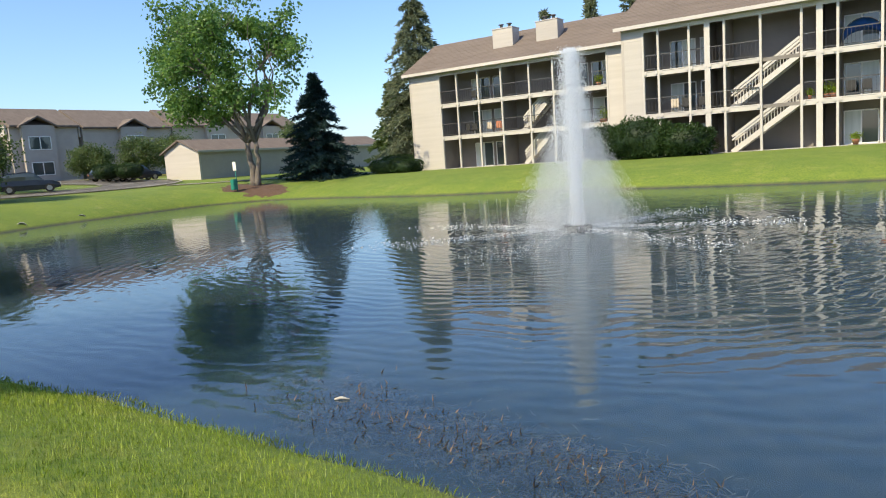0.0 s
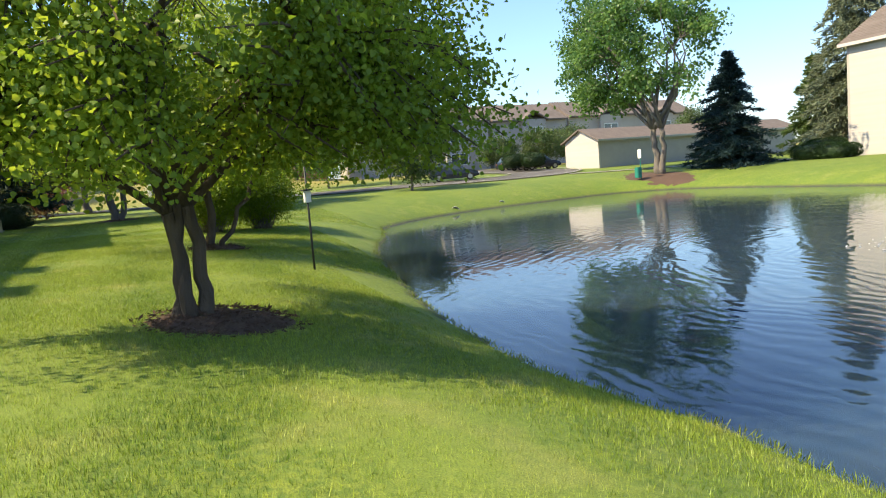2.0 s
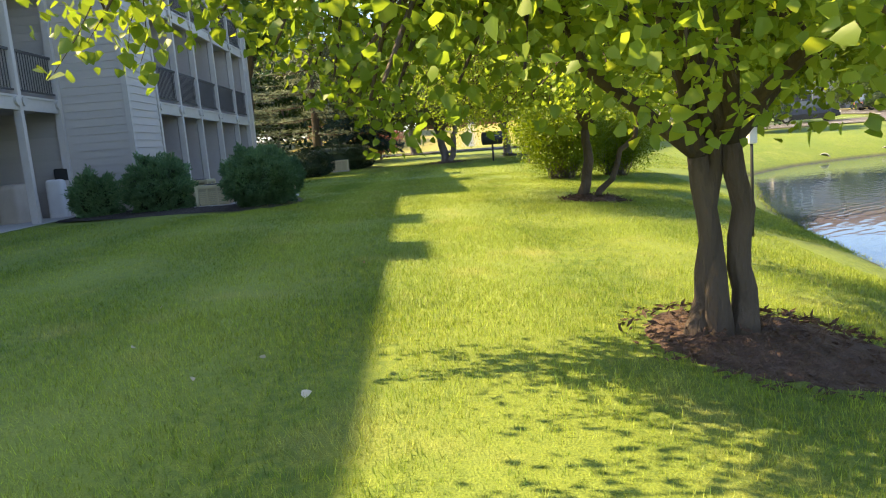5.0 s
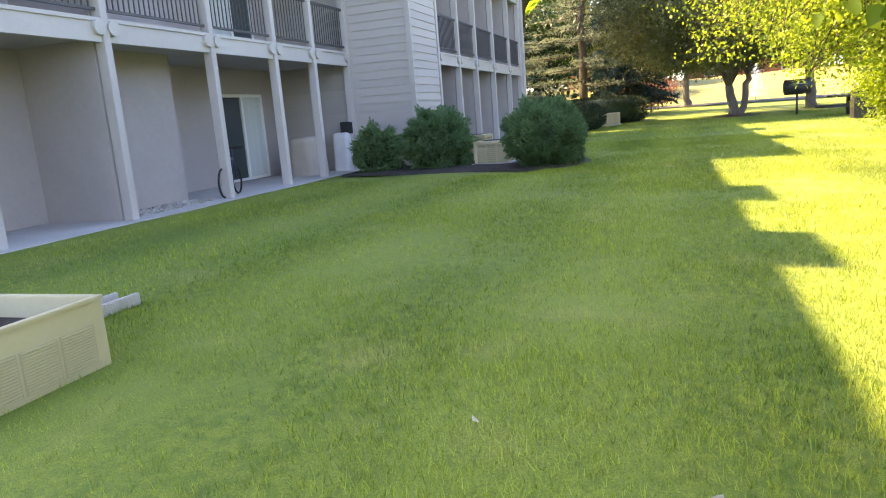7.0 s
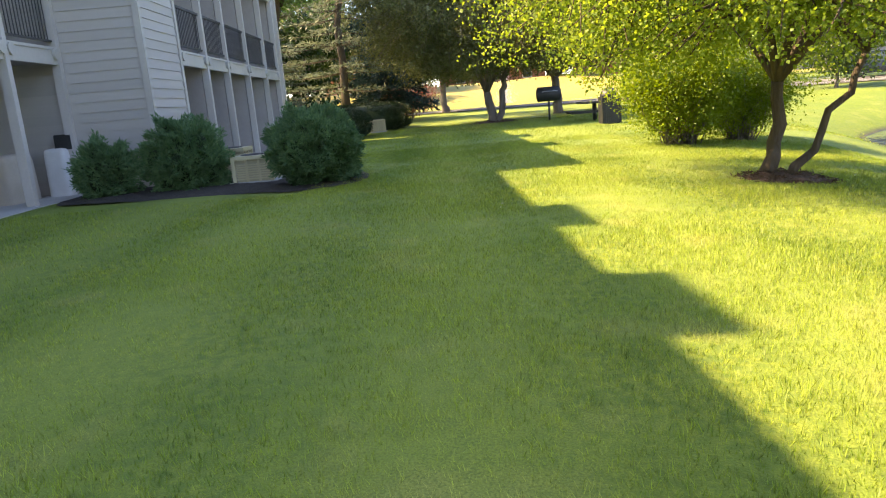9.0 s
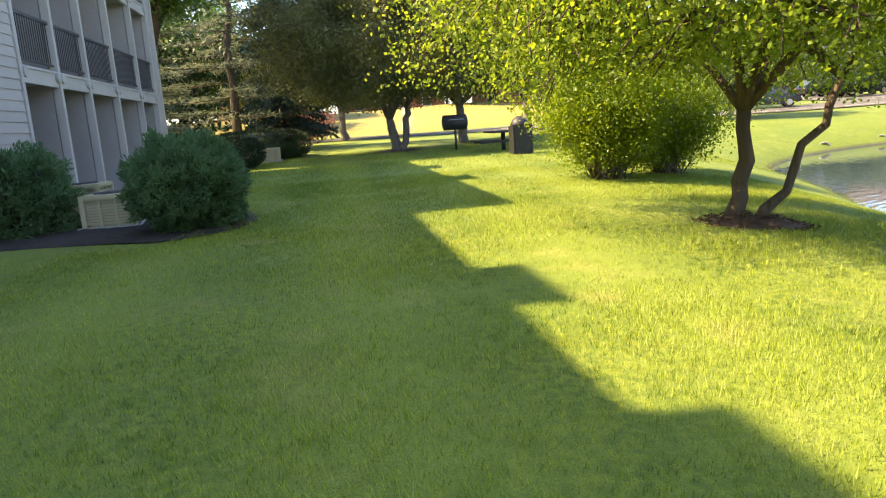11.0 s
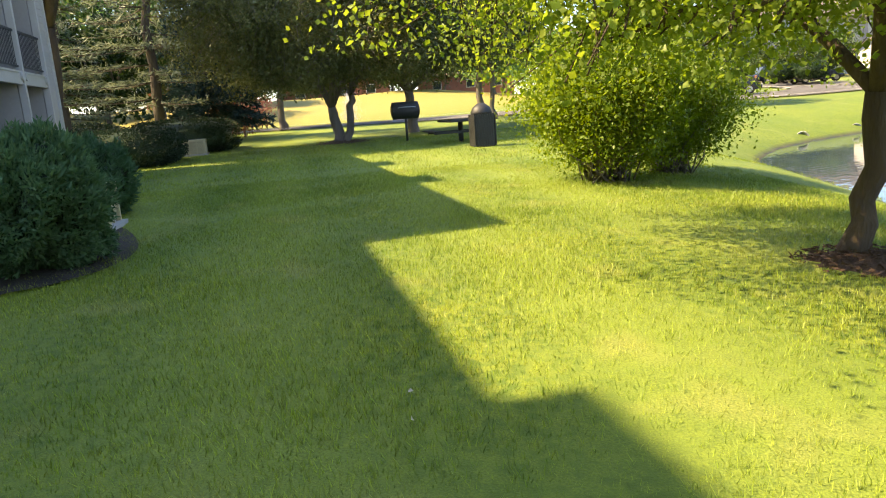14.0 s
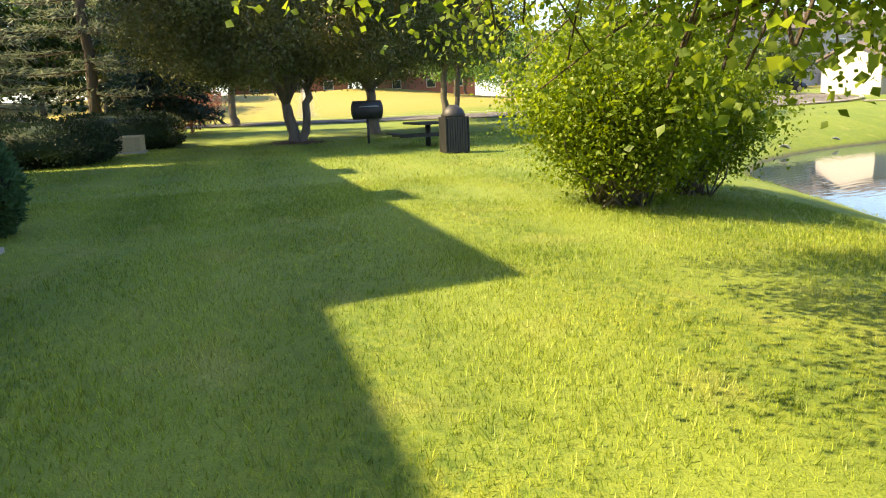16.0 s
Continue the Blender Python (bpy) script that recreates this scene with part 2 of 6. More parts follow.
CARSILVER = surface("grey_car_paint", (0.16, 0.17, 0.18), (0.2, 0.21, 0.22), 1.0, 0.2, 0.0, metal=0.5)
TYRE = surface("tyre_rubber", (0.012, 0.012, 0.012), (0.02, 0.02, 0.02), 4.0, 0.9, 0.2, 0.004)
STEEL = surface("steel", (0.35, 0.35, 0.35), (0.45, 0.45, 0.44), 4.0, 0.35, 0.05, 0.002, metal=0.9)
GLASS, gnt, gb = nodes("window_glass", 0.03)
gb.inputs["Base Color"].default_value = (0.05, 0.065, 0.07, 1)
gb.inputs["Specular IOR Level"].default_value = 0.8
SPRAY, snt, sb = nodes("water_spray", 0.5)
sb.inputs["Base Color"].default_value = (0.86, 0.89, 0.93, 1)
str_ = snt.nodes.new("ShaderNodeBsdfTranslucent")
str_.inputs[0].default_value = (0.9, 0.92, 0.95, 1)
smx = snt.nodes.new("ShaderNodeMixShader")
snt.links.new(sb.outputs[0], smx.inputs[1])
snt.links.new(str_.outputs[0], smx.inputs[2])
snt.links.new(smx.outputs[0], snt.nodes["Material Output"].inputs[0])
LEAF_NEAR = leafy("linden_leaf", (0.14, 0.22, 0.03), (0.31, 0.375, 0.055), 0.5)
LEAF_BUSH = leafy("shrub_leaf", (0.13, 0.20, 0.016), (0.26, 0.34, 0.035), 0.42)
LEAF_DARK = leafy("dark_shrub_leaf", (0.018, 0.042, 0.010), (0.045, 0.08, 0.018), 0.25)
LEAF_MAPLE = leafy("maple_leaf", (0.085, 0.17, 0.045), (0.17, 0.26, 0.075), 0.42)
LEAF_OLIVE = leafy("crabapple_leaf", (0.08, 0.10, 0.03), (0.19, 0.185, 0.066), 0.24)
WEED = surface("pond_weed", (0.13, 0.09, 0.06), (0.20, 0.145, 0.10), 3.0, 0.8, 0.2, 0.01)
LEAF_RED = leafy("red_leaf", (0.16, 0.07, 0.05), (0.24, 0.12, 0.08), 0.3)
LEAF_SOFT = leafy("willow_leaf", (0.07, 0.11, 0.035), (0.13, 0.17, 0.06), 0.35)
NEEDLE = leafy("blue_spruce_needle", (0.018, 0.042, 0.042), (0.045, 0.085, 0.082), 0.10, 0.6)
NEEDLE_GREY = leafy("grey_green_needle", (0.13, 0.16, 0.095), (0.24, 0.265, 0.17), 0.22, 0.6)
NEEDLE_PINE = leafy("mugo_needle", (0.075, 0.16, 0.07), (0.17, 0.28, 0.12), 0.22, 0.55)
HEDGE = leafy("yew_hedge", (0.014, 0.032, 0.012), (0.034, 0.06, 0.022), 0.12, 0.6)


# ---- building blocks ----
def link_mesh(name, mesh, material, parent=None):
    ob = new(name, mesh)
    if material and not mesh.materials:
        mesh.materials.append(material)
    if parent:
        ob.parent = parent
        if parent.type == "EMPTY":
            ob.location = -parent.location
    return ob


def part(name, bm, material, parent=None, label="", smooth=False):
    mesh = bpy.data.meshes.new(name)
    if smooth:
        for f in bm.faces:
            f.smooth = True
    bm.to_mesh(mesh)
    bm.free()
    ob = link_mesh(name, mesh, material, parent)
    return tagged(ob, label) if label else ob


def thing(name, at, label, category, group="", kind=""):
    ob = new(name)
    ob.location = at
    ob.empty_display_size = 0.2
    return tagged(ob, label, category, group, kind)


def arrays(name, verts, faces, material, parent=None):
    """A mesh from equal-sided faces, as arrays."""
    verts, faces = np.asarray(verts, np.float32), np.asarray(faces, np.int32)
    mesh = bpy.data.meshes.new(name)
    k = faces.shape[1]
    mesh.vertices.add(len(verts))
    mesh.vertices.foreach_set("co", verts.ravel())
    mesh.loops.add(faces.size)
    mesh.loops.foreach_set("vertex_index", faces.ravel())
    mesh.polygons.add(len(faces))
    mesh.polygons.foreach_set("loop_start", np.arange(0, faces.size, k, dtype=np.int32))
    mesh.update(calc_edges=True)
    mesh.validate()
    return link_mesh(name, mesh, material, parent)


def box(bm, x0, x1, y0, y1, z0, z1, bevel=0.0):
    m = Matrix.Translation(((x0 + x1) / 2, (y0 + y1) / 2, (z0 + z1) / 2)) @ Matrix.Diagonal((abs(x1 - x0), abs(y1 - y0), abs(z1 - z0), 1))
    got = bmesh.ops.create_cube(bm, size=1, matrix=m)["verts"]
    if bevel:
        edges = list({e for v in got for e in v.link_edges})
        bmesh.ops.bevel(bm, geom=edges, offset=bevel, segments=2, affect="EDGES")
    return bm


def boxes(*specs, bevel=0.0):
    bm = bmesh.new()
    for s in specs:
        box(bm, *s, bevel=bevel)
    return bm


def beam_between(bm, a, b, w, h):
    """A straight square bar from a to b, w wide and h high."""
    a, b = Vector(a), Vector(b)
    d = b - a
    m = Matrix.Translation((a + b) / 2) @ d.to_track_quat("Y", "Z").to_matrix().to_4x4() @ Matrix.Diagonal((w, d.length, h, 1))
    bmesh.ops.create_cube(bm, size=1, matrix=m)


def tube(bm, pts, radii, sides=7, rough=0.0, rng=None):
    """A tapering limb through pts."""
    rings = []
    for i, p in enumerate(pts):
        d = (Vector(pts[min(i + 1, len(pts) - 1)]) - Vector(pts[max(i - 1, 0)])).normalized()
        a = d.orthogonal().normalized() if i == 0 else (a - d * a.dot(d)).normalized()
        b = d.cross(a)
        ring = []
        for k in range(sides):
            w = 2 * math.pi * k / sides
            r = radii[i] * (1 + (rng.uniform(-rough, rough) if rng else 0))
            ring.append(bm.verts.new(Vector(p) + a * (r * math.cos(w)) + b * (r * math.sin(w))))
        rings.append(ring)
    for r0, r1 in zip(rings, rings[1:]):
        for k in range(sides):
            f = bm.faces.new((r0[k], r0[(k + 1) % sides], r1[(k + 1) % sides], r1[k]))
            f.smooth = True
    bm.faces.new(rings[0][::-1])
    bm.faces.new(rings[-1])


def leaf_cloud(name, at, size, material, parent, rng, point=None, slim=0.55, flop=0.6, heart=False):
    """Leaves at the places `at`, each a folded blade (heart: a wider one of four faces). point: the way that they grow."""
    at = np.asarray(at, float)
    n = len(at)
    d = rng.normal(size=(n, 3)) if point is None else np.asarray(point, float) + rng.normal(size=(n, 3)) * flop
    if point is None:
        d[:, 2] -= 0.5
    d /= np.linalg.norm(d, axis=1)[:, None] + 1e-9
    s = np.cross(d, rng.normal(size=(n, 3)))
    s /= np.linalg.norm(s, axis=1)[:, None] + 1e-9
    u = np.cross(s, d)
    L = (size * rng.uniform(0.65, 1.3, n))[:, None]
    w = L * slim * 0.5
    if heart:
        v = np.stack([at, at + d * L * 0.22 + s * w + u * L * 0.12, at + d * L * 0.62 + s * w * 0.72 + u * L * 0.08, at + d * L,
                      at + d * L * 0.62 - s * w * 0.72 + u * L * 0.08, at + d * L * 0.22 - s * w + u * L * 0.12], 1)
        f = np.array([[0, 1, 2], [0, 2, 3], [0, 3, 4], [0, 4, 5]])
        k = 6
    else:
        v = np.stack([at, at + d * L * 0.45 + s * w + u * L * 0.1, at + d * L, at + d * L * 0.45 - s * w + u * L * 0.1], 1)
        f = np.array([[0, 1, 2], [0, 2, 3]])
        k = 4
    faces = (f[None] + (np.arange(n) * k)[:, None, None]).reshape(-1, 3)
    return arrays(name, v.reshape(-1, 3), faces, material, parent)


def bend(a, b, rng, n=5, sag=0.12):
    """Points along a crooked way from a to b."""
    a, b = Vector(a), Vector(b)
    length = (b - a).length
    off = Vector((rng.normal(), rng.normal(), abs(rng.normal()) * 0.8)) * length * sag
    return [a.lerp(b, i / n) + off * math.sin(math.pi * i / n) + Vector(rng.normal(size=3)) * length * 0.018 * (0 < i < n) for i in range(n + 1)]


WALKED = ((4.0, 0.6), (0.0, 0.0), (-4.1, -1.1), (-6.5, -2.0), (-8.0, -2.8), (-10.0, -3.2), (-14.0, -3.2), (-17.5, -2.7), (-22.0, -1.5))


def headroom(p):
    """How low a leaf may hang at p (n x 3): above head height over the mown strip where people walk."""
    wx, wy = np.array(WALKED[::-1]).T
    away = np.abs(p[:, 1] - np.interp(p[:, 0], wx, wy))
    clear = (p[:, 0] < -10.7) & (p[:, 0] > -14.6) & (away < 2.4)
    return np.where(clear, 2.75, 0) + np.where(clear, 0, 1) * np.where(away < 0.6, 1.62, np.where(away < 1.2, 1.62 - 0.8 * (away - 0.6), -9.0))


def tree(name, base, stems, centre, radii, clumps, leaves, leaf, bark, foliage, label, seed, clump=0.42, heart=False, low=-1.0, slim=0.7, limbs=6, gap=0.0, group="", droop=0.0, rugged=0.22):
    """A broadleaf tree: stems to a fork, limbs, branches to each clump of leaves, and the leaves."""
    rng = np.random.default_rng(seed)
    base, centre = Vector(base), Vector(centre)
    t = thing(name, base, label, "tree", group)
    bm = bmesh.new()
    forks = []
    for sx, sy, tx, ty, h, r in stems:
        a, b = base + Vector((sx, sy, -0.15)), base + Vector((tx, ty, h))
        pts = bend(a, b, rng, 7, 0.035)
        tube(bm, pts, [r * (1.45 if i == 0 else 1.12 if i == 1 else 1 - 0.035 * i) for i in range(8)], 10, 0.07, rng)
        forks.append((pts[-1], r * 0.75))
    tips = []
    for i in range(limbs):
        f, r = forks[i % len(forks)]
        w = 2 * math.pi * (i + rng.uniform(-0.3, 0.3)) / limbs
        e = centre + Vector((math.cos(w) * radii[0] * 0.55, math.sin(w) * radii[1] * 0.55, rng.uniform(-0.15, 0.5) * radii[2]))
        pts = bend(f, e, rng, 6, 0.1)
        tube(bm, pts, [r * (0.8 - 0.105 * k) for k in range(7)], 7, 0.05, rng)
        tips += [(p, r * (0.8 - 0.105 * k)) for k, p in enumerate(pts) if k >= 2]
    part("trunk", bm, bark, t)
    bm = bmesh.new()
    at, n = [], 0
    while n < clumps:
        p = rng.normal(size=3)
        p = p / np.linalg.norm(p) * rng.uniform(0.25, 1.0) ** 0.45
        if p[2] < low or noise.noise(Vector(p * 2.1) + Vector((seed, 0, 0))) < gap - 0.25:
            continue
        n += 1
        lump = 1 + rugged * noise.noise(Vector(p * 1.9) + Vector((0, seed, 3)))
        c = centre + Vector((p[0] * radii[0] * lump, p[1] * radii[1] * lump, p[2] * radii[2] * lump - droop * (p[0] ** 2 + p[1] ** 2)))
        if droop:
            c.z = max(c.z, base.z + 1.45 + 0.4 * rng.random())
        if c.z < headroom(np.array([c]))[0] + 0.1:
            continue
        q, r = min(tips, key=lambda z: (z[0] - c).length)
        pts = bend(q, c, rng, 4, 0.12)
        tube(bm, pts, [max(0.007, min(r, 0.035) * (1 - 0.2 * k)) for k in range(5)], 4)
        m = int(leaves * rng.uniform(0.6, 1.4))
        along = np.array([pts[k] for k in rng.integers(2, 5, m)])
        at.append(along + np.clip(rng.normal(size=(m, 3)), -1.5, 1.5) * clump * np.array([1, 1, 0.7]))
    tagged(part("branch", bm, bark, t), kind="stuff")
    at = np.concatenate(at)
    leaf_cloud("crown", at[at[:, 2] > headroom(at) + leaf], leaf, foliage, t, rng, slim=slim, heart=heart)
    return t


def conifer(name, base, height, radius, bark, foliage, label, seed, whorls=22, bare=0.08, droop=0.35, dense=60, needle=0.28, slim=0.16, gap=0.0, taper=0.85):
    """A conifer: straight trunk, whorls of boughs, sprays of needles along each."""
    rng = np.random.default_rng(seed)
    base = Vector(base)
    t = thing(name, base, label, "tree")
    bm = bmesh.new()
    tube(bm, [base + Vector((rng.normal() * 0.03 * i, rng.normal() * 0.03 * i, -0.2 + (height + 0.2) * i / 8)) for i in range(9)], [height * 0.018 * (1 - 0.117 * i) + 0.01 for i in range(9)], 8, 0.06, rng)
    part("trunk", bm, bark, t)
    bm, at, way = bmesh.new(), [], []
    for k in range(whorls):
        f = bare + (1 - bare) * (k + rng.uniform(0, 0.8)) / whorls
        z, r = height * f, radius * (1 - f) ** taper + 0.12
        for j in range(int(rng.integers(5, 9))):
            if rng.random() < gap:
                continue
            w, rr = rng.uniform(0, 2 * math.pi), r * rng.uniform(0.7, 1.12)
            o = Vector((math.cos(w), math.sin(w), 0))
            pts = [base + Vector((0, 0, z)) + o * (rr * i / 4) + Vector((0, 0, -droop * rr * (i / 4) ** 1.3 + 0.12 * rr * (i / 4) ** 3)) for i in range(5)]
            tube(bm, pts, [0.035 * (1 - 0.2 * i) + 0.006 for i in range(5)], 4)
            m = int(dense * (0.35 + rr / radius))
            s = rng.uniform(0.15, 1.0, m)
            p = np.array([pts[0].lerp(pts[-1], v) + Vector((0, 0, -droop * rr * (v ** 1.3 - v) * 0.9)) for v in s])
            side = np.array([-o.y, o.x, 0])
            p = p + side * (rng.normal(size=m) * 0.16 * rr * (1.15 - s))[:, None] + rng.normal(size=(m, 3)) * 0.05
            at.append(p)
            way.append(np.tile(np.array(o) * 0.9 + np.array([0, 0, -droop * 0.8]), (m, 1)))
    tagged(part("bough", bm, bark, t), kind="stuff")
    leaf_cloud("foliage", np.concatenate(at), needle, foliage, t, rng, np.concatenate(way), slim, 0.55)
    return t


def mound(name, base, radii, foliage, label, category, seed, sprays=5200, leaf=0.16, slim=0.22, square=2.0, stems=7, shade_core=HEDGE, lumps=0.12, group=""):
    """A clipped or naturally round evergreen: short stems, a dark shell standing in for the shaded inside, sprays
    standing out of it.
    """
    rng = np.random.default_rng(seed)
    base = Vector(base)
    t = thing(name, base, label, category, group)
    bm = bmesh.new()
    for i in range(stems):
        w = 2 * math.pi * i / stems
        tube(bm, bend(base + Vector((math.cos(w) * 0.1, math.sin(w) * 0.1, -0.05)), base + Vector((math.cos(w) * radii[0] * 0.4, math.sin(w) * radii[1] * 0.4, radii[2] * 0.8)), rng, 4, 0.05), [0.035, 0.03, 0.025, 0.02, 0.012], 5)
    part("stem", bm, BARK, t)
    d = rng.normal(size=(sprays, 3))
    d /= np.linalg.norm(d, axis=1)[:, None]
    d = np.sign(d) * np.abs(d) ** (2 / square)
    lump = np.array([1 + lumps * noise.noise(Vector(v) * 2.6 + Vector((seed, 1, 2))) + lumps * 0.7 * noise.noise(Vector(v) * 6 + Vector((seed, 1, 2))) for v in d])
    centre = np.array(base) + np.array([0, 0, radii[2] * 0.92])
    p = centre + d * np.array(radii) * (lump * rng.uniform(0.86, 1.0, sprays))[:, None]
    p[:, 2] = np.maximum(p[:, 2], base.z + 0.04)
    # closed shell, coloured dark as the shade between the sprays
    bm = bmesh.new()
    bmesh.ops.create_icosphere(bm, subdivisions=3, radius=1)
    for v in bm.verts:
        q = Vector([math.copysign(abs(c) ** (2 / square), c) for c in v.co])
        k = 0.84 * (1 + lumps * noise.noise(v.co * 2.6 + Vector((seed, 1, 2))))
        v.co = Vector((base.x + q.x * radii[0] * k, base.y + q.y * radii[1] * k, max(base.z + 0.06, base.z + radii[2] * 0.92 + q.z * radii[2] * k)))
    part("shade_core", bm, shade_core, t, smooth=True)
    leaf_cloud("foliage", p, leaf, foliage, t, rng, d * 0.9 + np.array([0, 0, 0.45]), slim, 0.65)
    return t


# ---- ground and pond ----
SHORE = [(14, 2.2), (6, 2.7), (0, 3.1), (-3, 3.4), (-6, 3.52), (-8.3, 3.42), (-10.9, 3.72), (-13.9, 4.35), (-17.9, 5.4), (-21.5, 6.5), (-25, 7.9), (-29, 9.7),
         (-33, 11.2), (-36.5, 14.5), (-38.7, 18), (-40.2, 22), (-41.3, 27), (-42, 32), (-39.5, 35.3), (-35, 35.8), (-29, 34.8), (-23, 34), (-17, 34.6), (-10, 33.5),
         (-3, 33.2), (6, 34), (16, 33), (24, 26), (26, 14), (21, 5)]


def closed_curve(pts, n=8):
    out, p = [], np.array(pts, float)
    for i in range(len(p)):
        a, b, c, d = p[i - 1], p[i], p[(i + 1) % len(p)], p[(i + 2) % len(p)]
        for k in range(n):
            t = k / n
            out.append(0.5 * (2 * b + (c - a) * t + (2 * a - 5 * b + 4 * c - d) * t * t + (3 * b - a - 3 * c + d) * t ** 3))
    return np.array(out)


EDGE = closed_curve(SHORE)
EDGE = EDGE + np.array([[noise.noise(Vector((x * 0.9, y * 0.9, 0))), noise.noise(Vector((x * 0.9, y * 0.9, 7)))] for x, y in EDGE]) * 0.12


def shore_distance(x, y):
    """Metres from the water's edge: above nought inland, below it in the pond."""
    a, b = EDGE, np.roll(EDGE, -1, 0)
    best, inside = np.full(x.shape, 1e9), np.zeros(x.shape, bool)
    for (ax, ay), (bx, by) in zip(a, b):
        dx, dy = bx - ax, by - ay
        t = np.clip(((x - ax) * dx + (y - ay) * dy) / (dx * dx + dy * dy + 1e-12), 0, 1)
        best = np.minimum(best, np.hypot(x - ax - t * dx, y - ay - t * dy))
        if dy:
            inside ^= ((ay > y) != (by > y)) & (x < dx * (y - ay) / dy + ax)
    return np.where(inside, -best, best)


def smooth01(v):
    v = np.clip(v, 0, 1)
    return v * v * (3 - 2 * v)


def ground_height(x, y):
    x, y = np.asarray(x, float), np.asarray(y, float)
    d = shore_distance(x, y)
    land = WATER + 0.05 + 1.09 * (1 - np.exp(-np.maximum(d, 0) / 2.45))
    land = land + 0.033 * np.clip(-x - 40, 0, 60) * (0.45 + 0.55 * smooth01((y - 5) / 25))
    land = land + 2.4 * smooth01((-x - 74) / 26) * (1 - smooth01((y - 12) / 20))
    land = land + 0.10 * smooth01((y - 36) / 12)
    return np.where(d > 0, land, WATER - 0.02 - np.minimum(1.7, -0.30 * d))


def gz(x, y):
    return float(ground_height(np.array([x]), np.array([y]))[0])


def lines(a, b, step, far):
    inner = list(np.arange(a, b + 1e-6, step))
    out, k, s = [], a, step
    while k > -far:
        s *= 1.28
        k -= s
        out.append(k)
    up, k, s = [], b, step
    while k < far:
        s *= 1.28
        k += s
        up.append(k)
    return np.array(out[::-1] + inner + up)


gx, gy = lines(-46, 6, 0.3, 1500), lines(-12, 39, 0.3, 1500)
GX, GY = np.meshgrid(gx, gy)
GZ = ground_height(GX.ravel(), GY.ravel())
near = (np.abs(GX.ravel()) < 120) & (np.abs(GY.ravel()) < 120)
GZ = GZ + np.array([0.022 * noise.noise(Vector((x * 0.5, y * 0.5, 1))) if k else 0 for x, y, k in zip(GX.ravel(), GY.ravel(), near)])
GZ = GZ - np.where((GY.ravel() < -10.35) & (GY.ravel() > -20) & (np.abs(GX.ravel() + 17) < 9), 0.05, 0)
nx, ny = len(gx), len(gy)
idx = np.arange(nx * ny).reshape(ny, nx)
quads = np.stack([idx[:-1, :-1], idx[:-1, 1:], idx[1:, 1:], idx[1:, :-1]], -1).reshape(-1, 4)
ground = arrays("ground", np.stack([GX.ravel(), GY.ravel(), GZ], 1), quads, LAWN)
ground.data.polygons.foreach_set("use_smooth", np.ones(len(quads), bool))
tagged(ground, "mown green lawn sloping down to the pond, with dry patches", "lawn", kind="structure")

bm = bmesh.new()
rim = closed_curve(SHORE, 3)
mid = rim.mean(0)
rim = mid + (rim - mid) * (1 + 0.5 / np.linalg.norm(rim - mid, axis=1))[:, None]
bm.faces.new([bm.verts.new((x, y, WATER)) for x, y in rim[::-1]])
bmesh.ops.triangulate(bm, faces=bm.faces[:])
water = tagged(part("water", bm, POND), "dark rippled pond water mirroring trees and sky", "pond", kind="structure")
water.visible_shadow = False


def strip(name, pts, width, lift, material, label, category, step=2.0, thick=0.0, shift=0.0):
    """A paved strip along a line, laid over the ground."""
    p = [Vector(q) for q in pts]
    line = []
    for i in range(len(p) - 1):
        a, b, c, d = p[max(i - 1, 0)], p[i], p[i + 1], p[min(i + 2, len(p) - 1)]
        n = max(2, int((c - b).length / step))
        for k in range(n):
            t = k / n
            line.append(0.5 * (2 * b + (c - a) * t + (2 * a - 5 * b + 4 * c - d) * t * t + (3 * b - a - 3 * c + d) * t ** 3))
    line.append(p[-1])
    bm, rows = bmesh.new(), []
    for i, q in enumerate(list(line)):
        d = (line[min(i + 1, len(line) - 1)] - line[max(i - 1, 0)]).normalized()
        s = Vector((-d.y, d.x))
        q = q + s * shift
        rows.append([bm.verts.new((*(q + s * width * f), gz(*(q + s * width * f)) + lift)) for f in (-0.5, -0.25, 0, 0.25, 0.5)])
    for a, b in zip(rows, rows[1:]):
        for k in range(4):
            bm.faces.new((a[k], a[k + 1], b[k + 1], b[k]))
    if thick:
        bmesh.ops.solidify(bm, geom=bm.faces[:], thickness=thick)
    return tagged(part(name, bm, material), label, category, kind="structure")


ROAD = [(-84, -90), (-77, -40), (-71, -5), (-66.5, 8), (-58.5, 19), (-54.6, 28), (-56.5, 36), (-63, 40), (-75, 41.5), (-95, 42)]
strip("road", ROAD, 6.5, 0.05, ASPHALT, "pale grey asphalt drive curving past the lawn", "road", thick=0.1)
strip("kerb", ROAD, 0.3, 0.14, KERB, "pale concrete kerb along the drive", "kerb", thick=0.2, shift=3.4)
strip("kerb", ROAD, 0.3, 0.14, KERB, "pale concrete kerb along the drive", "kerb", thick=0.2, shift=-3.4)
strip("pavement", [(-52.0, 36), (-47, 43), (-41, 50), (-38, 58), (-36, 70)], 1.3, 0.05, CONCRETE, "pale concrete footpath across the lawn", "path", thick=0.08)


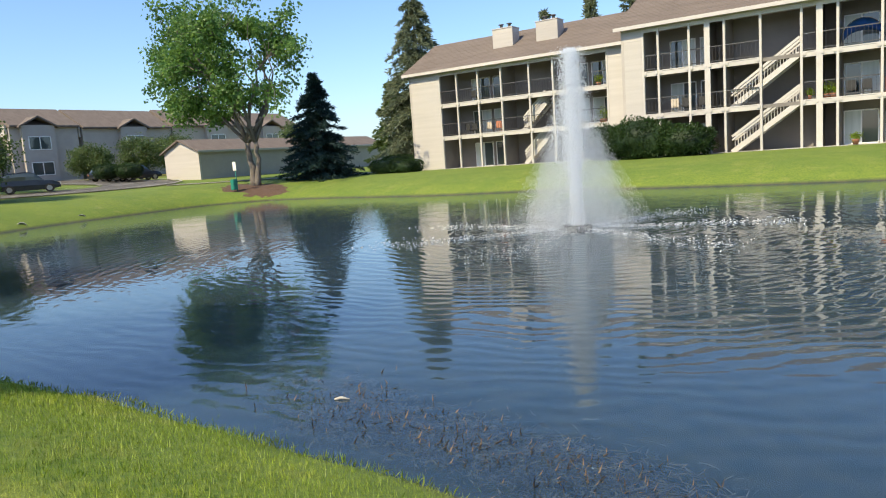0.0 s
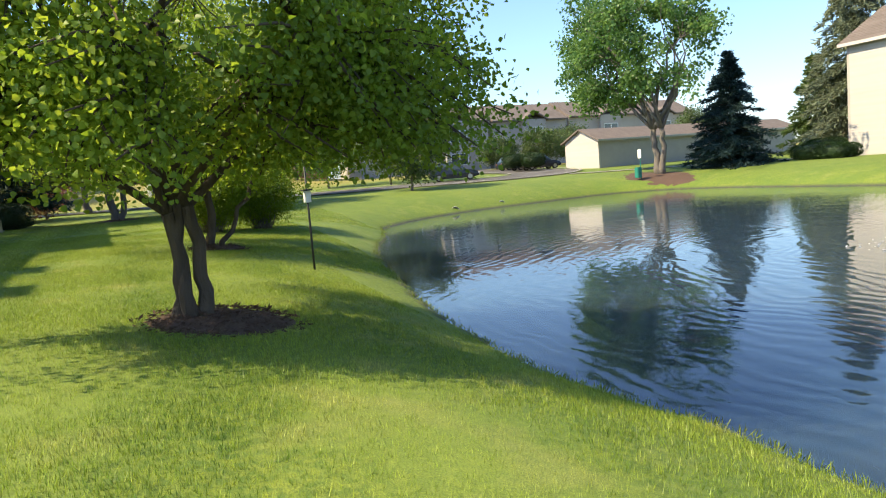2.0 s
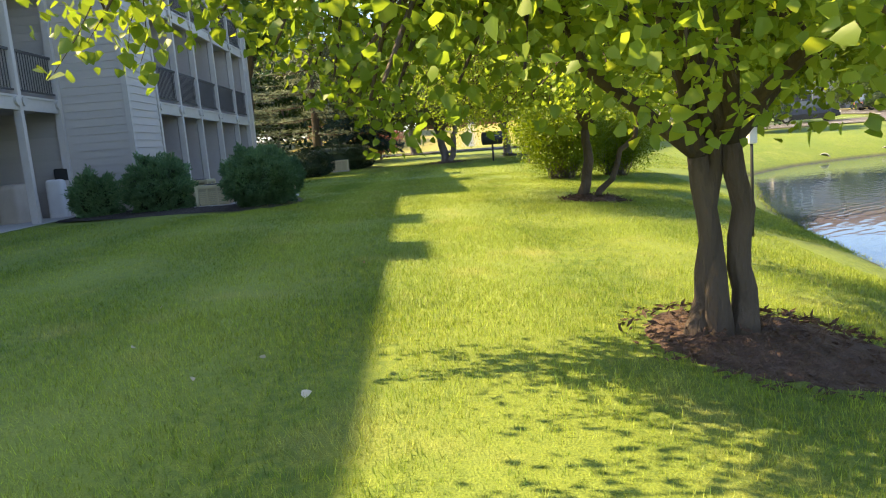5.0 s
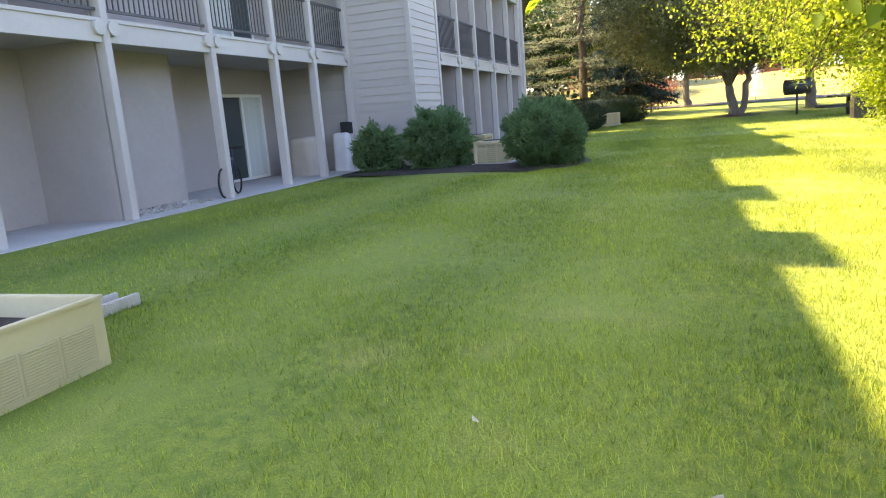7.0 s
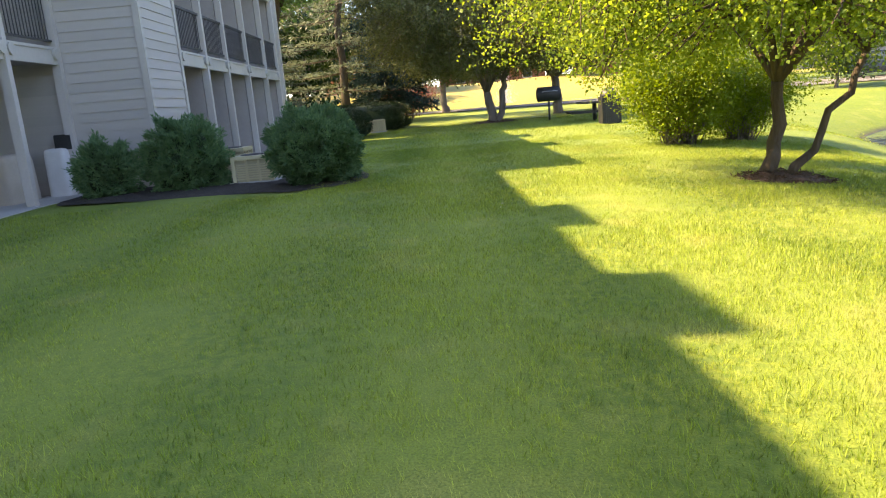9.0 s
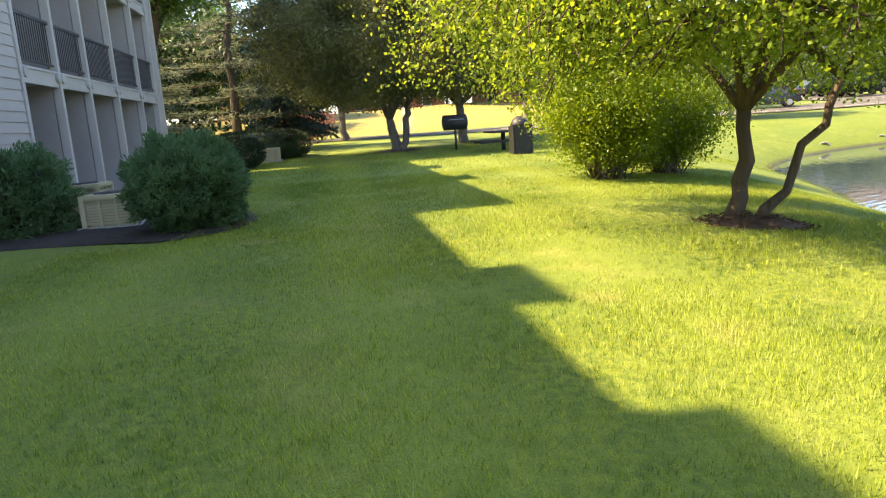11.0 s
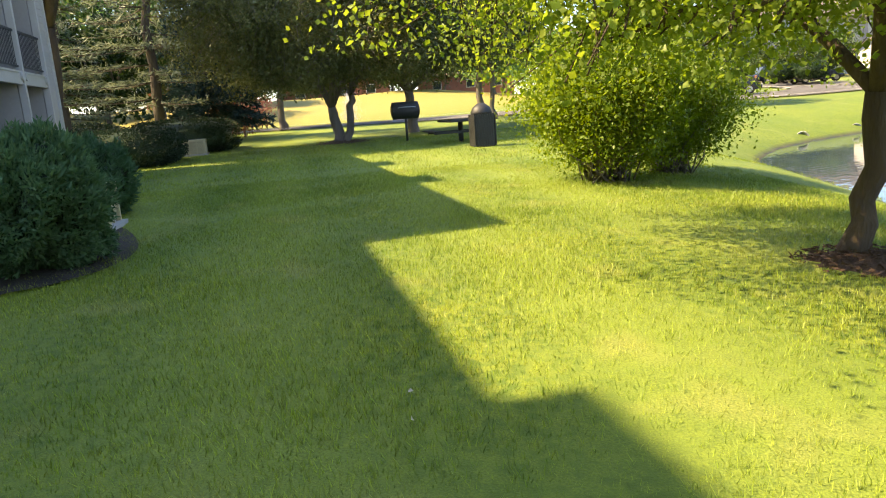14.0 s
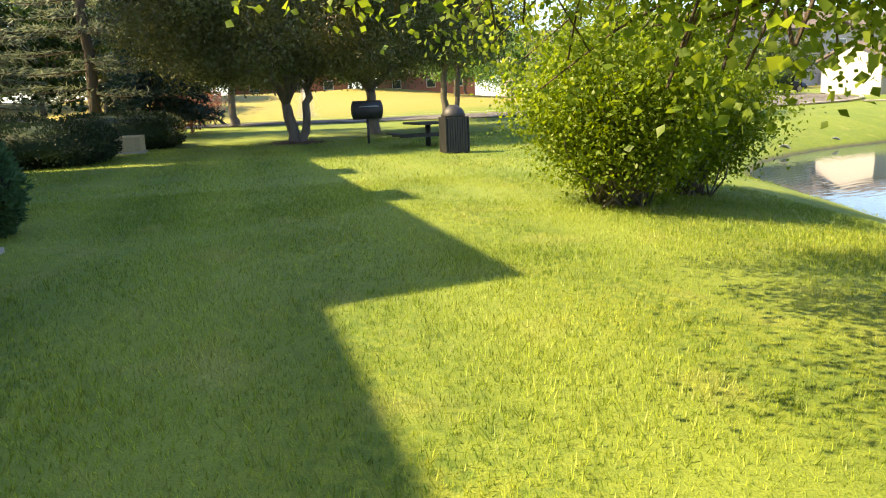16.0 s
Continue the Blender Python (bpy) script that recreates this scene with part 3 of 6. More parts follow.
def chips(name, x, y, rx, ry, n, label, seed, height=0.12):
    """A low bed of shredded bark round a trunk."""
    rng = np.random.default_rng(seed)
    t = thing(name, (x, y, gz(x, y)), label, "mulch bed", "mulch beds")
    bm = bmesh.new()
    rings = []
    for k in range(6):
        f = k / 5
        ring = []
        for j in range(28):
            w = 2 * math.pi * j / 28
            r = (1 + 0.14 * noise.noise(Vector((math.cos(w) * 1.5, math.sin(w) * 1.5, seed)))) * (1 - f * 0.97)
            px, py = x + math.cos(w) * rx * r, y + math.sin(w) * ry * r
            ring.append(bm.verts.new((px, py, gz(px, py) - 0.03 + height * math.sin(f * math.pi / 2) + rng.normal() * 0.012)))
        rings.append(ring)
    for a, b in zip(rings, rings[1:]):
        for j in range(28):
            bm.faces.new((a[j], a[(j + 1) % 28], b[(j + 1) % 28], b[j]))
    bm.faces.new(rings[-1])
    part("bed", bm, MULCH, t, smooth=True)
    w, r = rng.uniform(0, 2 * math.pi, n), np.sqrt(rng.uniform(0, 1, n)) * 1.05
    px, py = x + np.cos(w) * rx * r, y + np.sin(w) * ry * r
    pz = ground_height(px, py) + height * np.sin(np.clip(1 - r, 0, 1) * math.pi / 2)
    at = np.stack([px, py, pz], 1)
    way = np.stack([rng.normal(size=n), rng.normal(size=n), rng.uniform(0, 0.35, n)], 1)
    tagged(leaf_cloud("mulch", at, 0.075, MULCH, t, rng, way, 0.3, 0.1), kind="stuff")


# ---- apartment buildings ----
def board_mesh(width, course):
    """One lapped siding board: lower edge proud, foot at the origin, facing -y."""
    bm = bmesh.new()
    v = [bm.verts.new(c) for c in ((0, -0.026, 0), (width, -0.026, 0), (width, -0.006, course), (0, -0.006, course), (0, 0.0, 0), (width, 0.0, 0), (width, 0.0, course), (0, 0.0, course))]
    for f in ((0, 1, 2, 3), (5, 4, 7, 6), (1, 0, 4, 5), (3, 2, 6, 7), (0, 3, 7, 4), (2, 1, 5, 6)):
        bm.faces.new([v[k] for k in f])
    mesh = bpy.data.meshes.new("siding_board")
    bm.to_mesh(mesh)
    bm.free()
    mesh.materials.append(SIDING)
    return mesh


def clad(parent, origin, turn, width, z0, z1, course=0.2, single=True):
    """Boards up a wall that starts at origin (x, y), runs along its own x turned by `turn` degrees, and faces its own -y."""
    n = int((z1 - z0) / course)
    if single:
        mesh = board_mesh(width, course)
        for k in range(n):
            ob = new("siding_board", mesh)
            ob.parent = parent
            ob.matrix_basis = Matrix.Translation(-parent.location) @ pose(origin[0], origin[1], z0 + k * course, 0, 0, turn)
        return
    bm, m = bmesh.new(), pose(origin[0], origin[1], 0, 0, 0, turn)
    for k in range(n):
        z = z0 + k * course
        v = [bm.verts.new(m @ Vector(c)) for c in ((0, -0.026, z), (width, -0.026, z), (width, -0.006, z + course), (0, -0.006, z + course), (0, 0, z), (width, 0, z))]
        bm.faces.new(v[:4])
        bm.faces.new((v[1], v[0], v[4], v[5]))
    part("siding", bm, SIDING, parent)


def slider(b, x0, x1, y, s, z, seed, height=2.03):
    """A sliding patio door: white frame, two panes, a curtain behind one. s: +1 where it faces +y."""
    f = lambda u: y + s * u
    d = part("patio_door", boxes((x0, x0 + 0.07, f(0), f(0.07), z, z + height), (x1 - 0.07, x1, f(0), f(0.07), z, z + height), (x0, x1, f(0), f(0.07), z + height - 0.07, z + height), (x0, x1, f(0), f(0.07), z, z + 0.06),
                                ((x0 + x1) / 2 - 0.04, (x0 + x1) / 2 + 0.04, f(0.01), f(0.08), z + 0.06, z + height - 0.07)), WHITE, b, "white-framed sliding glass door")
    m = (x0 + x1) / 2
    part("pane", boxes((x0 + 0.07, m - 0.04, f(0.03), f(0.04), z + 0.06, z + height - 0.07)), CURTAIN if seed % 2 == 0 else GLASS, d)
    part("pane", boxes((m + 0.04, x1 - 0.07, f(0.03), f(0.04), z + 0.06, z + height - 0.07)), CURTAIN if seed % 2 else GLASS, d)


BALUSTER = bpy.data.meshes.new("baluster")
bm = boxes((-0.008, 0.008, -0.008, 0.008, 0.14, 0.98))
bm.to_mesh(BALUSTER)
bm.free()
BALUSTER.materials.append(RAIL)


def railing(b, x0, x1, y, z, gap=0.11):
    r = part("railing", boxes((x0, x1, y - 0.025, y + 0.025, z + 0.98, z + 1.04)), RAIL, b)
    part("bottom_rail", boxes((x0, x1, y - 0.02, y + 0.02, z + 0.10, z + 0.14)), RAIL, r)
    n = int((x1 - x0) / gap)
    for k in range(1, n):
        ob = new("baluster", BALUSTER)
        ob.parent, ob.location = r, (x0 + (x1 - x0) * k / n, y, z)


def gable_roof(b, x0, x1, ya, yb, z, rise, t=0.16):
    """Two slopes with the ridge along x; ya, yb: the eaves. Fascia boards along the eaves."""
    bm = bmesh.new()
    ym = (ya + yb) / 2
    prof = [(ya, z), (ym, z + rise), (yb, z), (yb, z - t), (ym, z + rise - t), (ya, z - t)]
    rings = [[bm.verts.new((x, y, h)) for y, h in prof] for x in (x0, x1)]
    for k in range(6):
        bm.faces.new((rings[0][k], rings[0][(k + 1) % 6], rings[1][(k + 1) % 6], rings[1][k]))
    bm.faces.new((rings[0][5], rings[0][4], rings[0][1], rings[0][0]))
    bm.faces.new((rings[0][4], rings[0][3], rings[0][2], rings[0][1]))
    bm.faces.new((rings[1][0], rings[1][1], rings[1][4], rings[1][5]))
    bm.faces.new((rings[1][1], rings[1][2], rings[1][3], rings[1][4]))
    bmesh.ops.recalc_face_normals(bm, faces=bm.faces[:])
    roof = part("roof", bm, SHINGLE, b, "brown asphalt-shingle roof")
    n = int(abs(ym - ya) / 0.28)
    for side, e in ((ya, 1), (yb, 1)):
        bm = bmesh.new()
        for k in range(n):
            f0, f1 = k / n, (k + 1.12) / n
            y0, y1 = side + (ym - side) * f0, side + (ym - side) * min(f1, 1)
            z0, z1 = z + rise * f0, z + rise * min(f1, 1)
            bm.faces.new([bm.verts.new(c) for c in ((x0, y0, z0 + 0.03), (x1, y0, z0 + 0.03), (x1, y1, z1 + 0.006), (x0, y1, z1 + 0.006))])
            bm.faces.new([bm.verts.new(c) for c in ((x0, y0, z0), (x1, y0, z0), (x1, y0, z0 + 0.03), (x0, y0, z0 + 0.03))])
        tagged(part("shingle_course", bm, SHINGLE, roof), kind="stuff")
    o = 0.03 if yb > ya else -0.03
    part("fascia", boxes((x0, x1, ya - o, ya, z - 0.22, z + 0.01)), TRIM, b)
    part("fascia", boxes((x0, x1, yb, yb + o, z - 0.22, z + 0.01)), TRIM, b)
    return roof


def chimney(b, x0, x1, y0, y1, z0, z1):
    c = part("chimney", boxes((x0, x1, y0, y1, z0, z1)), SIDING, b, "siding-clad chimney box with metal flue caps")
    bm = bmesh.new()
    n = int((z1 - z0) / 0.2)
    for k in range(n):
        z = z0 + k * 0.2
        box(bm, x0 - 0.018, x1 + 0.018, min(y0, y1) - 0.018, max(y0, y1) + 0.018, z, z + 0.012)
    part("board_edges", bm, SIDING, c)
    part("cap", boxes((x0 - 0.05, x1 + 0.05, y0 - 0.05, y1 + 0.05, z1, z1 + 0.06)), TRIM, c)
    for f in (0.3, 0.7):
        bm = bmesh.new()
        xm, ym = x0 + (x1 - x0) * f, (y0 + y1) / 2
        bmesh.ops.create_cone(bm, cap_ends=True, segments=14, radius1=0.13, radius2=0.13, depth=0.3, matrix=Matrix.Translation((xm, ym, z1 + 0.21)))
        bmesh.ops.create_cone(bm, cap_ends=True, segments=14, radius1=0.24, radius2=0.2, depth=0.06, matrix=Matrix.Translation((xm, ym, z1 + 0.42)))
        part("flue_cap", bm, RAIL, c)


def balcony_block(b, s, yf, posts, z0, storey, eave, doors, party, post_mat, beam_mat, wide=(), depth=9.0, deep=1.9, skip_beam=(), gap=0.11, seed=0, inner=None, closets=None):
    """Three storeys of balconies behind posts. s: +1 faces +y. doors: bays with a sliding door; party: posts with a wall behind."""
    Y = lambda u: yf - s * u
    x0, x1 = posts[0], posts[-1]
    inner = inner or STUCCO
    part("wall", boxes((x0, x1, Y(deep), Y(deep + 0.2), z0 - 0.3, eave)), inner, b)
    part("patio_slab", boxes((x0 - 0.1, x1 + 0.1, Y(-0.25), Y(deep), z0 - 0.3, z0 + 0.03)), CONCRETE, b, "grey concrete patio slab")
    for k in (1, 2):
        z = z0 + k * storey
        part("balcony_floor", boxes((x0, x1, Y(0.11), Y(deep), z - 0.22, z)), inner, b)
    part("soffit", boxes((x0, x1, Y(-0.4), Y(deep), eave - 0.06, eave)), STUCCO, b)
    for i in party:
        x = posts[i]
        part("party_wall", boxes((x - 0.09, x + 0.09, Y(0.16), Y(deep), z0 - 0.3, eave - 0.06)), inner, b)
    for i, d in (closets or {}).items():
        part("closet_wall", boxes((posts[i] + 0.02, posts[i + 1] - 0.02, Y(d), Y(deep), z0 + 0.035, eave - 0.06)), inner, b)
    for i, x in enumerate(posts):
        w = 0.17 if i in wide else 0.07
        part("post", boxes((x - w, x + w, Y(-0.03), Y(0.14), z0 - 0.3, eave - 0.06), bevel=0.008), post_mat, b)
    for i, (a, c) in enumerate(zip(posts, posts[1:])):
        for k in (1, 2, 3):
            z = z0 + k * storey if k < 3 else eave - 0.06
            if i in skip_beam and k < 3:
                continue
            w = 0.075
            part("balcony_beam", boxes((a + w, c - w, Y(0.0), Y(0.09), z - 0.28, z + 0.06 if k < 3 else z), (a + w, c - w, Y(-0.025), Y(0.0), z + 0.0, z + 0.05) if k < 3 else (a + w, c - w, Y(-0.02), Y(0.0), z - 0.05, z - 0.01)), beam_mat, b)
            if k < 3:
                for xe in (a + w + 0.06, c - w - 0.06):
                    bm = bmesh.new()
                    bmesh.ops.create_cone(bm, cap_ends=True, segments=12, radius1=0.11, radius2=0.11, depth=0.07, matrix=Matrix.Translation((xe, Y(-0.03), z - 0.08)) @ pose(0, 0, 0, 90, 0, 0))
                    part("bracket", bm, beam_mat, b)
                railing(b, a + w, c - w, Y(0.05), z + 0.06, gap)
        if i in doors:
            for k in (0, 1, 2):
                slider(b, a + 0.15, min(c - 0.12, a + 2.0), Y(deep), s, z0 + 0.03 + k * storey, seed + i + k)


# the building on the lawn's south side, its balconies facing the pond
S = thing("apartment_building", (-24.4, -14.0, 0.0), "three-storey beige apartment building with balconies, shaded front", "building")
balcony_block(S, 1, -10.44, [-24.3, -22.48, -20.82, -18.72, -16.24, -14.0, -12.0, -10.3], 0.0, 2.9, 8.5, (), (4, 7), TRIM, CREAM, seed=1, deep=2.1, closets={3: 0.95, 4: 1.6, 5: 0.95}, inner=INNER)
for k in range(3):
    slider(S, -23.35, -21.55, -12.54, 1, 0.06 + 2.9 * k, k)
    slider(S, -12.0 + 0.1, -10.6, -12.54, 1, 0.06 + 2.9 * k, k + 1)
balcony_block(S, 1, -8.8, [-37.7, -35.6, -33.0, -30.6, -28.6, -26.6], 0.0, 2.9, 8.5, (1,), (0, 1, 2, 3, 4, 5), TRIM, CREAM, seed=2, inner=INNER, deep=1.2)
part("side_wall", boxes((-24.6, -24.4, -19.0, -8.82, -0.3, 8.48)), STUCCO, S)
for sp in ((-26.53, -24.61, -9.0, -8.82, -0.3, 8.48), (-38.4, -37.8, -9.0, -8.82, -0.3, 8.48)):
    part("front_wall", boxes(sp), STUCCO, S)
for sp in ((-10.2, -10.0, -19.0, -10.5, -0.3, 8.48), (-38.6, -38.4, -19.0, -8.82, -0.3, 8.48), (-38.4, -10.2, -19.2, -19.0, -0.3, 8.48)):
    part("end_wall", boxes(sp), STUCCO, S)
clad(S, (-24.395, -12.5), 90, 3.66, 0.05, 8.2)
clad(S, (-24.46, -8.815), 180, 2.05, 0.05, 8.2)
clad(S, (-37.8, -8.815), 180, 0.55, 0.05, 8.2)
part("corner_board", boxes((-24.46, -24.34, -8.86, -8.73, -0.2, 8.4)), CREAM, S)
part("corner_board", boxes((-38.46, -38.36, -8.82, -8.74, -0.2, 8.4)), CREAM, S)
gable_roof(S, -24.42, -9.6, -10.02, -19.5, 8.42, 2.6)
gable_roof(S, -38.9, -24.0, -8.38, -19.6, 8.44, 3.0)
for xa, ya in ((-16.75, -12.0), (-20.0, -12.0), (-30.6, -10.3), (-35.1, -10.3)):
    chimney(S, xa, xa + 1.25, ya - 1.1, ya, 8.8, 10.95)

# the building across the pond, its balconies facing south
N = thing("apartment_building", (-18.0, 55.0, 0.1), "three-storey cream apartment building with balconies, sunlit front across the pond", "building")
LEFT = [-33.1, -31.4, -29.35, -27.2, -24.72, -22.7, -20.6, -18.4]
RIGHT = [-14.8, -13.8, -11.83, -10.72, -9.7, -7.62, -5.4, -4.46, -3.53, -1.36, 0.7, 2.6, 4.6]
# recess walls take the darkened paint, with the balcony shade in its colour
balcony_block(N, -1, 50.0, LEFT, 0.1, 2.7, 8.2, (1, 2, 5, 6), (0, 3, 5, 7), CREAM, CREAM, gap=0.2, seed=3, inner=RECESS_SHADE, deep=2.3)
balcony_block(N, -1, 47.0, RIGHT, 0.1, 2.8, 8.6, (1, 2, 8, 9, 11), (0, 3, 4, 7, 8, 12), CREAM, CREAM, wide=(3, 7), gap=0.2, seed=4, inner=RECESS_SHADE, deep=2.3, skip_beam=(5,))
for sp in ((-36.0, -33.18, 50.0, 50.2, -0.4, 8.2), (-18.32, -16.0, 50.0, 50.2, -0.4, 8.2), (-16.05, -14.88, 47.0, 47.2, -0.4, 8.6)):
    part("front_wall", boxes(sp), SIDING, N)
for sp in ((-36.2, -36.0, 50.0, 60.0, -0.4, 8.2), (-16.25, -16.05, 47.0, 60.0, -0.4, 8.6), (-36.0, 6.0, 60.0, 60.2, -0.4, 8.2), (6.0, 6.2, 47.0, 60.2, -0.4, 8.6)):
    part("end_wall", boxes(sp), STUCCO, N)
clad(N, (-36.0, 50.0), 0, 2.82, 0.0, 8.1, 0.2, False)
clad(N, (-18.32, 50.0), 0, 2.05, 0.0, 8.1, 0.2, False)
clad(N, (-16.05, 47.0), 0, 1.17, 0.0, 8.5, 0.2, False)
gable_roof(N, -36.6, -15.9, 49.5, 60.6, 8.34, 3.0)
gable_roof(N, -16.6, 6.8, 46.5, 60.8, 8.76, 3.6)
for xa in (-28.8, -24.85):
    chimney(N, xa, xa + 1.85, 52.0, 53.2, 9.0, 11.2)


def flight(b, xa, xb, y, za, zb, width=1.1):
    """An outside stair rising along x: two stringers, open treads, handrails on balusters."""
    st = part("stair", bmesh.new(), CREAM, b, "cream-painted open timber stair")
    n = 14
    for yy in (y, y + width):
        bm = bmesh.new()
        beam_between(bm, (xa, yy, za + 0.02), (xb, yy, zb + 0.02), 0.07, 0.32)
        part("stringer", bm, CREAM, st).location = (0, 0, 0)
        bm = bmesh.new()
        beam_between(bm, (xa, yy, za + 1.0), (xb, yy, zb + 1.0), 0.07, 0.15)
        beam_between(bm, (xa, yy, za + 0.78), (xb, yy, zb + 0.78), 0.05, 0.10)
        part("handrail", bm, CREAM, st)
        bm = bmesh.new()
        for k in range(1, 22):
            f = k / 22
            x, z = xa + (xb - xa) * f, za + (zb - za) * f
            box(bm, x - 0.015, x + 0.015, yy - 0.015, yy + 0.015, z + 0.1, z + 0.8)
        tagged(part("baluster", bm, TRIM, st), kind="stuff")
    for k in range(n):
        f = (k + 0.5) / n
        x, z = xa + (xb - xa) * f, za + (zb - za) * f
        part("tread", boxes((x - 0.15, x + 0.15, y + 0.03, y + width - 0.03, z + 0.05, z + 0.10)), TRIM, st)


flight(N, -9.35, -5.5, 47.15, 0.1, 2.85)
flight(N, -9.35, -5.5, 47.15, 2.85, 5.65)
for z in (0.1, 2.8):
    flight(N, -25.6, -23.6, 50.5, z, z + 1.9, 0.9)


# ---- far houses and garage ----
def garage(x0, x1, y0, y1, z, eave, ridge):
    g = thing("garage", (x0, y0, z), "long low garage with a sunlit cream gable end and brown roof", "garage")
    xm = (x0 + x1) / 2
    for ya, yb in ((y0, y0 + 0.2), (y1 - 0.2, y1)):
        bm = bmesh.new()
        a = [bm.verts.new((x, ya, h)) for x, h in ((x0, z - 0.5), (x1, z - 0.5), (x1, eave), (xm, ridge), (x0, eave))]
        c = [bm.verts.new((v.co.x, yb, v.co.z)) for v in a]
        bm.faces.new(a)
        bm.faces.new(c[::-1])
        for k in range(5):
            bm.faces.new((a[k], c[k], c[(k + 1) % 5], a[(k + 1) % 5]))
        bmesh.ops.recalc_face_normals(bm, faces=bm.faces[:])
        part("gable_wall", bm, SIDING, g)
    part("long_wall", boxes((x1 - 0.2, x1, y0 + 0.2, y1 - 0.2, z - 0.5, eave), (x0, x0 + 0.2, y0 + 0.2, y1 - 0.2, z - 0.5, eave)), STUCCO, g)
    bm = bmesh.new()
    o, t = 0.35, 0.14
    dz = (ridge - eave) / (xm - x0) * o
    prof = [(x0 - o, eave - dz + t), (xm, ridge + t), (x1 + o, eave - dz + t), (x1 + o, eave - dz), (xm, ridge), (x0 - o, eave - dz)]
    rings = [[bm.verts.new((px, y, h)) for px, h in prof] for y in (y0 - 0.3, y1 + 0.3)]
    for k in range(6):
        bm.faces.new((rings[0][k], rings[0][(k + 1) % 6], rings[1][(k + 1) % 6], rings[1][k]))
    for r in rings:
        bm.faces.new((r[0], r[1], r[4], r[5]))
        bm.faces.new((r[1], r[2], r[3], r[4]))
    bmesh.ops.recalc_face_normals(bm, faces=bm.faces[:])
    part("roof", bm, SHINGLE, g)
    part("fascia", boxes((x1 + o, x1 + o + 0.03, y0 - 0.3, y1 + 0.3, eave - dz - 0.04, eave - dz + t + 0.01)), TRIM, g)


garage(-62.6, -57.2, 43.5, 72.0, 0.5, 3.45, 4.55)


def town_house(x, y0, y1, z, eave, rise, bay, lift=0.0):
    """A two-storey row house facing east, with a small gabled window bay and a sunlit side gable above its neighbour."""
    h = thing("row_house", (x, y0, z), "two-storey grey-brown row house with a shingle roof beyond the garage", "house", "row houses")
    part("wall", boxes((x - 9, x, y0, y1, z - 1.0, eave)), STUCCO, h)
    bm = bmesh.new()
    xm = x - 4.5
    prof = [(x + 0.5, eave), (xm, eave + rise), (x - 9.5, eave), (x - 9.5, eave - 0.2), (x + 0.5, eave - 0.2)]
    rings = [[bm.verts.new((px, y, hh)) for px, hh in prof] for y in (y0 - 0.1, y1 + 0.1)]
    for k in range(5):
        bm.faces.new((rings[0][k], rings[0][(k + 1) % 5], rings[1][(k + 1) % 5], rings[1][k]))
    for r in rings:
        bm.faces.new(r)
    bmesh.ops.recalc_face_normals(bm, faces=bm.faces[:])
    part("roof", bm, SHINGLE, h)
    part("party_gable", boxes((x - 9.0, x - 0.3, y0 - 0.35, y0 - 0.1, eave - 1.2, eave + 0.1)), SIDING, h)
    # window bay with its own gable
    ym = (y0 + y1) / 2 + bay
    part("bay", boxes((x, x + 0.6, ym - 1.9, ym + 1.9, z - 0.5, eave)), STUCCO, h)
    bm = bmesh.new()
    prof = [(ym - 2.3, eave - 0.1), (ym, eave + 1.1), (ym + 2.3, eave - 0.1), (ym + 2.3, eave - 0.3), (ym, eave + 0.9), (ym - 2.3, eave - 0.3)]
    rings = [[bm.verts.new((px, y, hh)) for y, hh in prof] for px in (x - 2.6, x + 0.9)]
    for k in range(6):
        bm.faces.new((rings[0][k], rings[0][(k + 1) % 6], rings[1][(k + 1) % 6], rings[1][k]))
    for r in rings:
        bm.faces.new((r[0], r[1], r[4], r[5]))
        bm.faces.new((r[1], r[2], r[3], r[4]))
    bmesh.ops.recalc_face_normals(bm, faces=bm.faces[:])
    part("bay_roof", bm, SHINGLE, h)
    for zz in (z + 0.9, z + 3.9):
        w = part("window", boxes((x + 0.6, x + 0.66, ym - 1.3, ym - 1.2, zz, zz + 1.6), (x + 0.6, x + 0.66, ym - 0.05, ym + 0.05, zz, zz + 1.6), (x + 0.6, x + 0.66, ym + 1.2, ym + 1.3, zz, zz + 1.6), (x + 0.6, x + 0.66, ym - 1.3, ym + 1.3, zz + 1.5, zz + 1.6), (x + 0.6, x + 0.66, ym - 1.3, ym + 1.3, zz, zz + 0.1)), WHITE, h)
        part("pane", boxes((x + 0.6, x + 0.63, ym - 1.2, ym + 1.2, zz + 0.1, zz + 1.5)), GLASS, w)


town_house(-88, 30.0, 39.5, 1.5, 6.9, 2.2, 1.5)
town_house(-86, 40.0, 48.0, 1.5, 8.3, 2.4, -1.0)
town_house(-86, 48.6, 61.0, 1.5, 8.1, 2.6, 0.5)
town_house(-86, 61.6, 74.0, 1.5, 8.3, 2.6, 1.0)
town_house(-88, 74.6, 88.0, 1.6, 8.3, 2.6, 0.0)


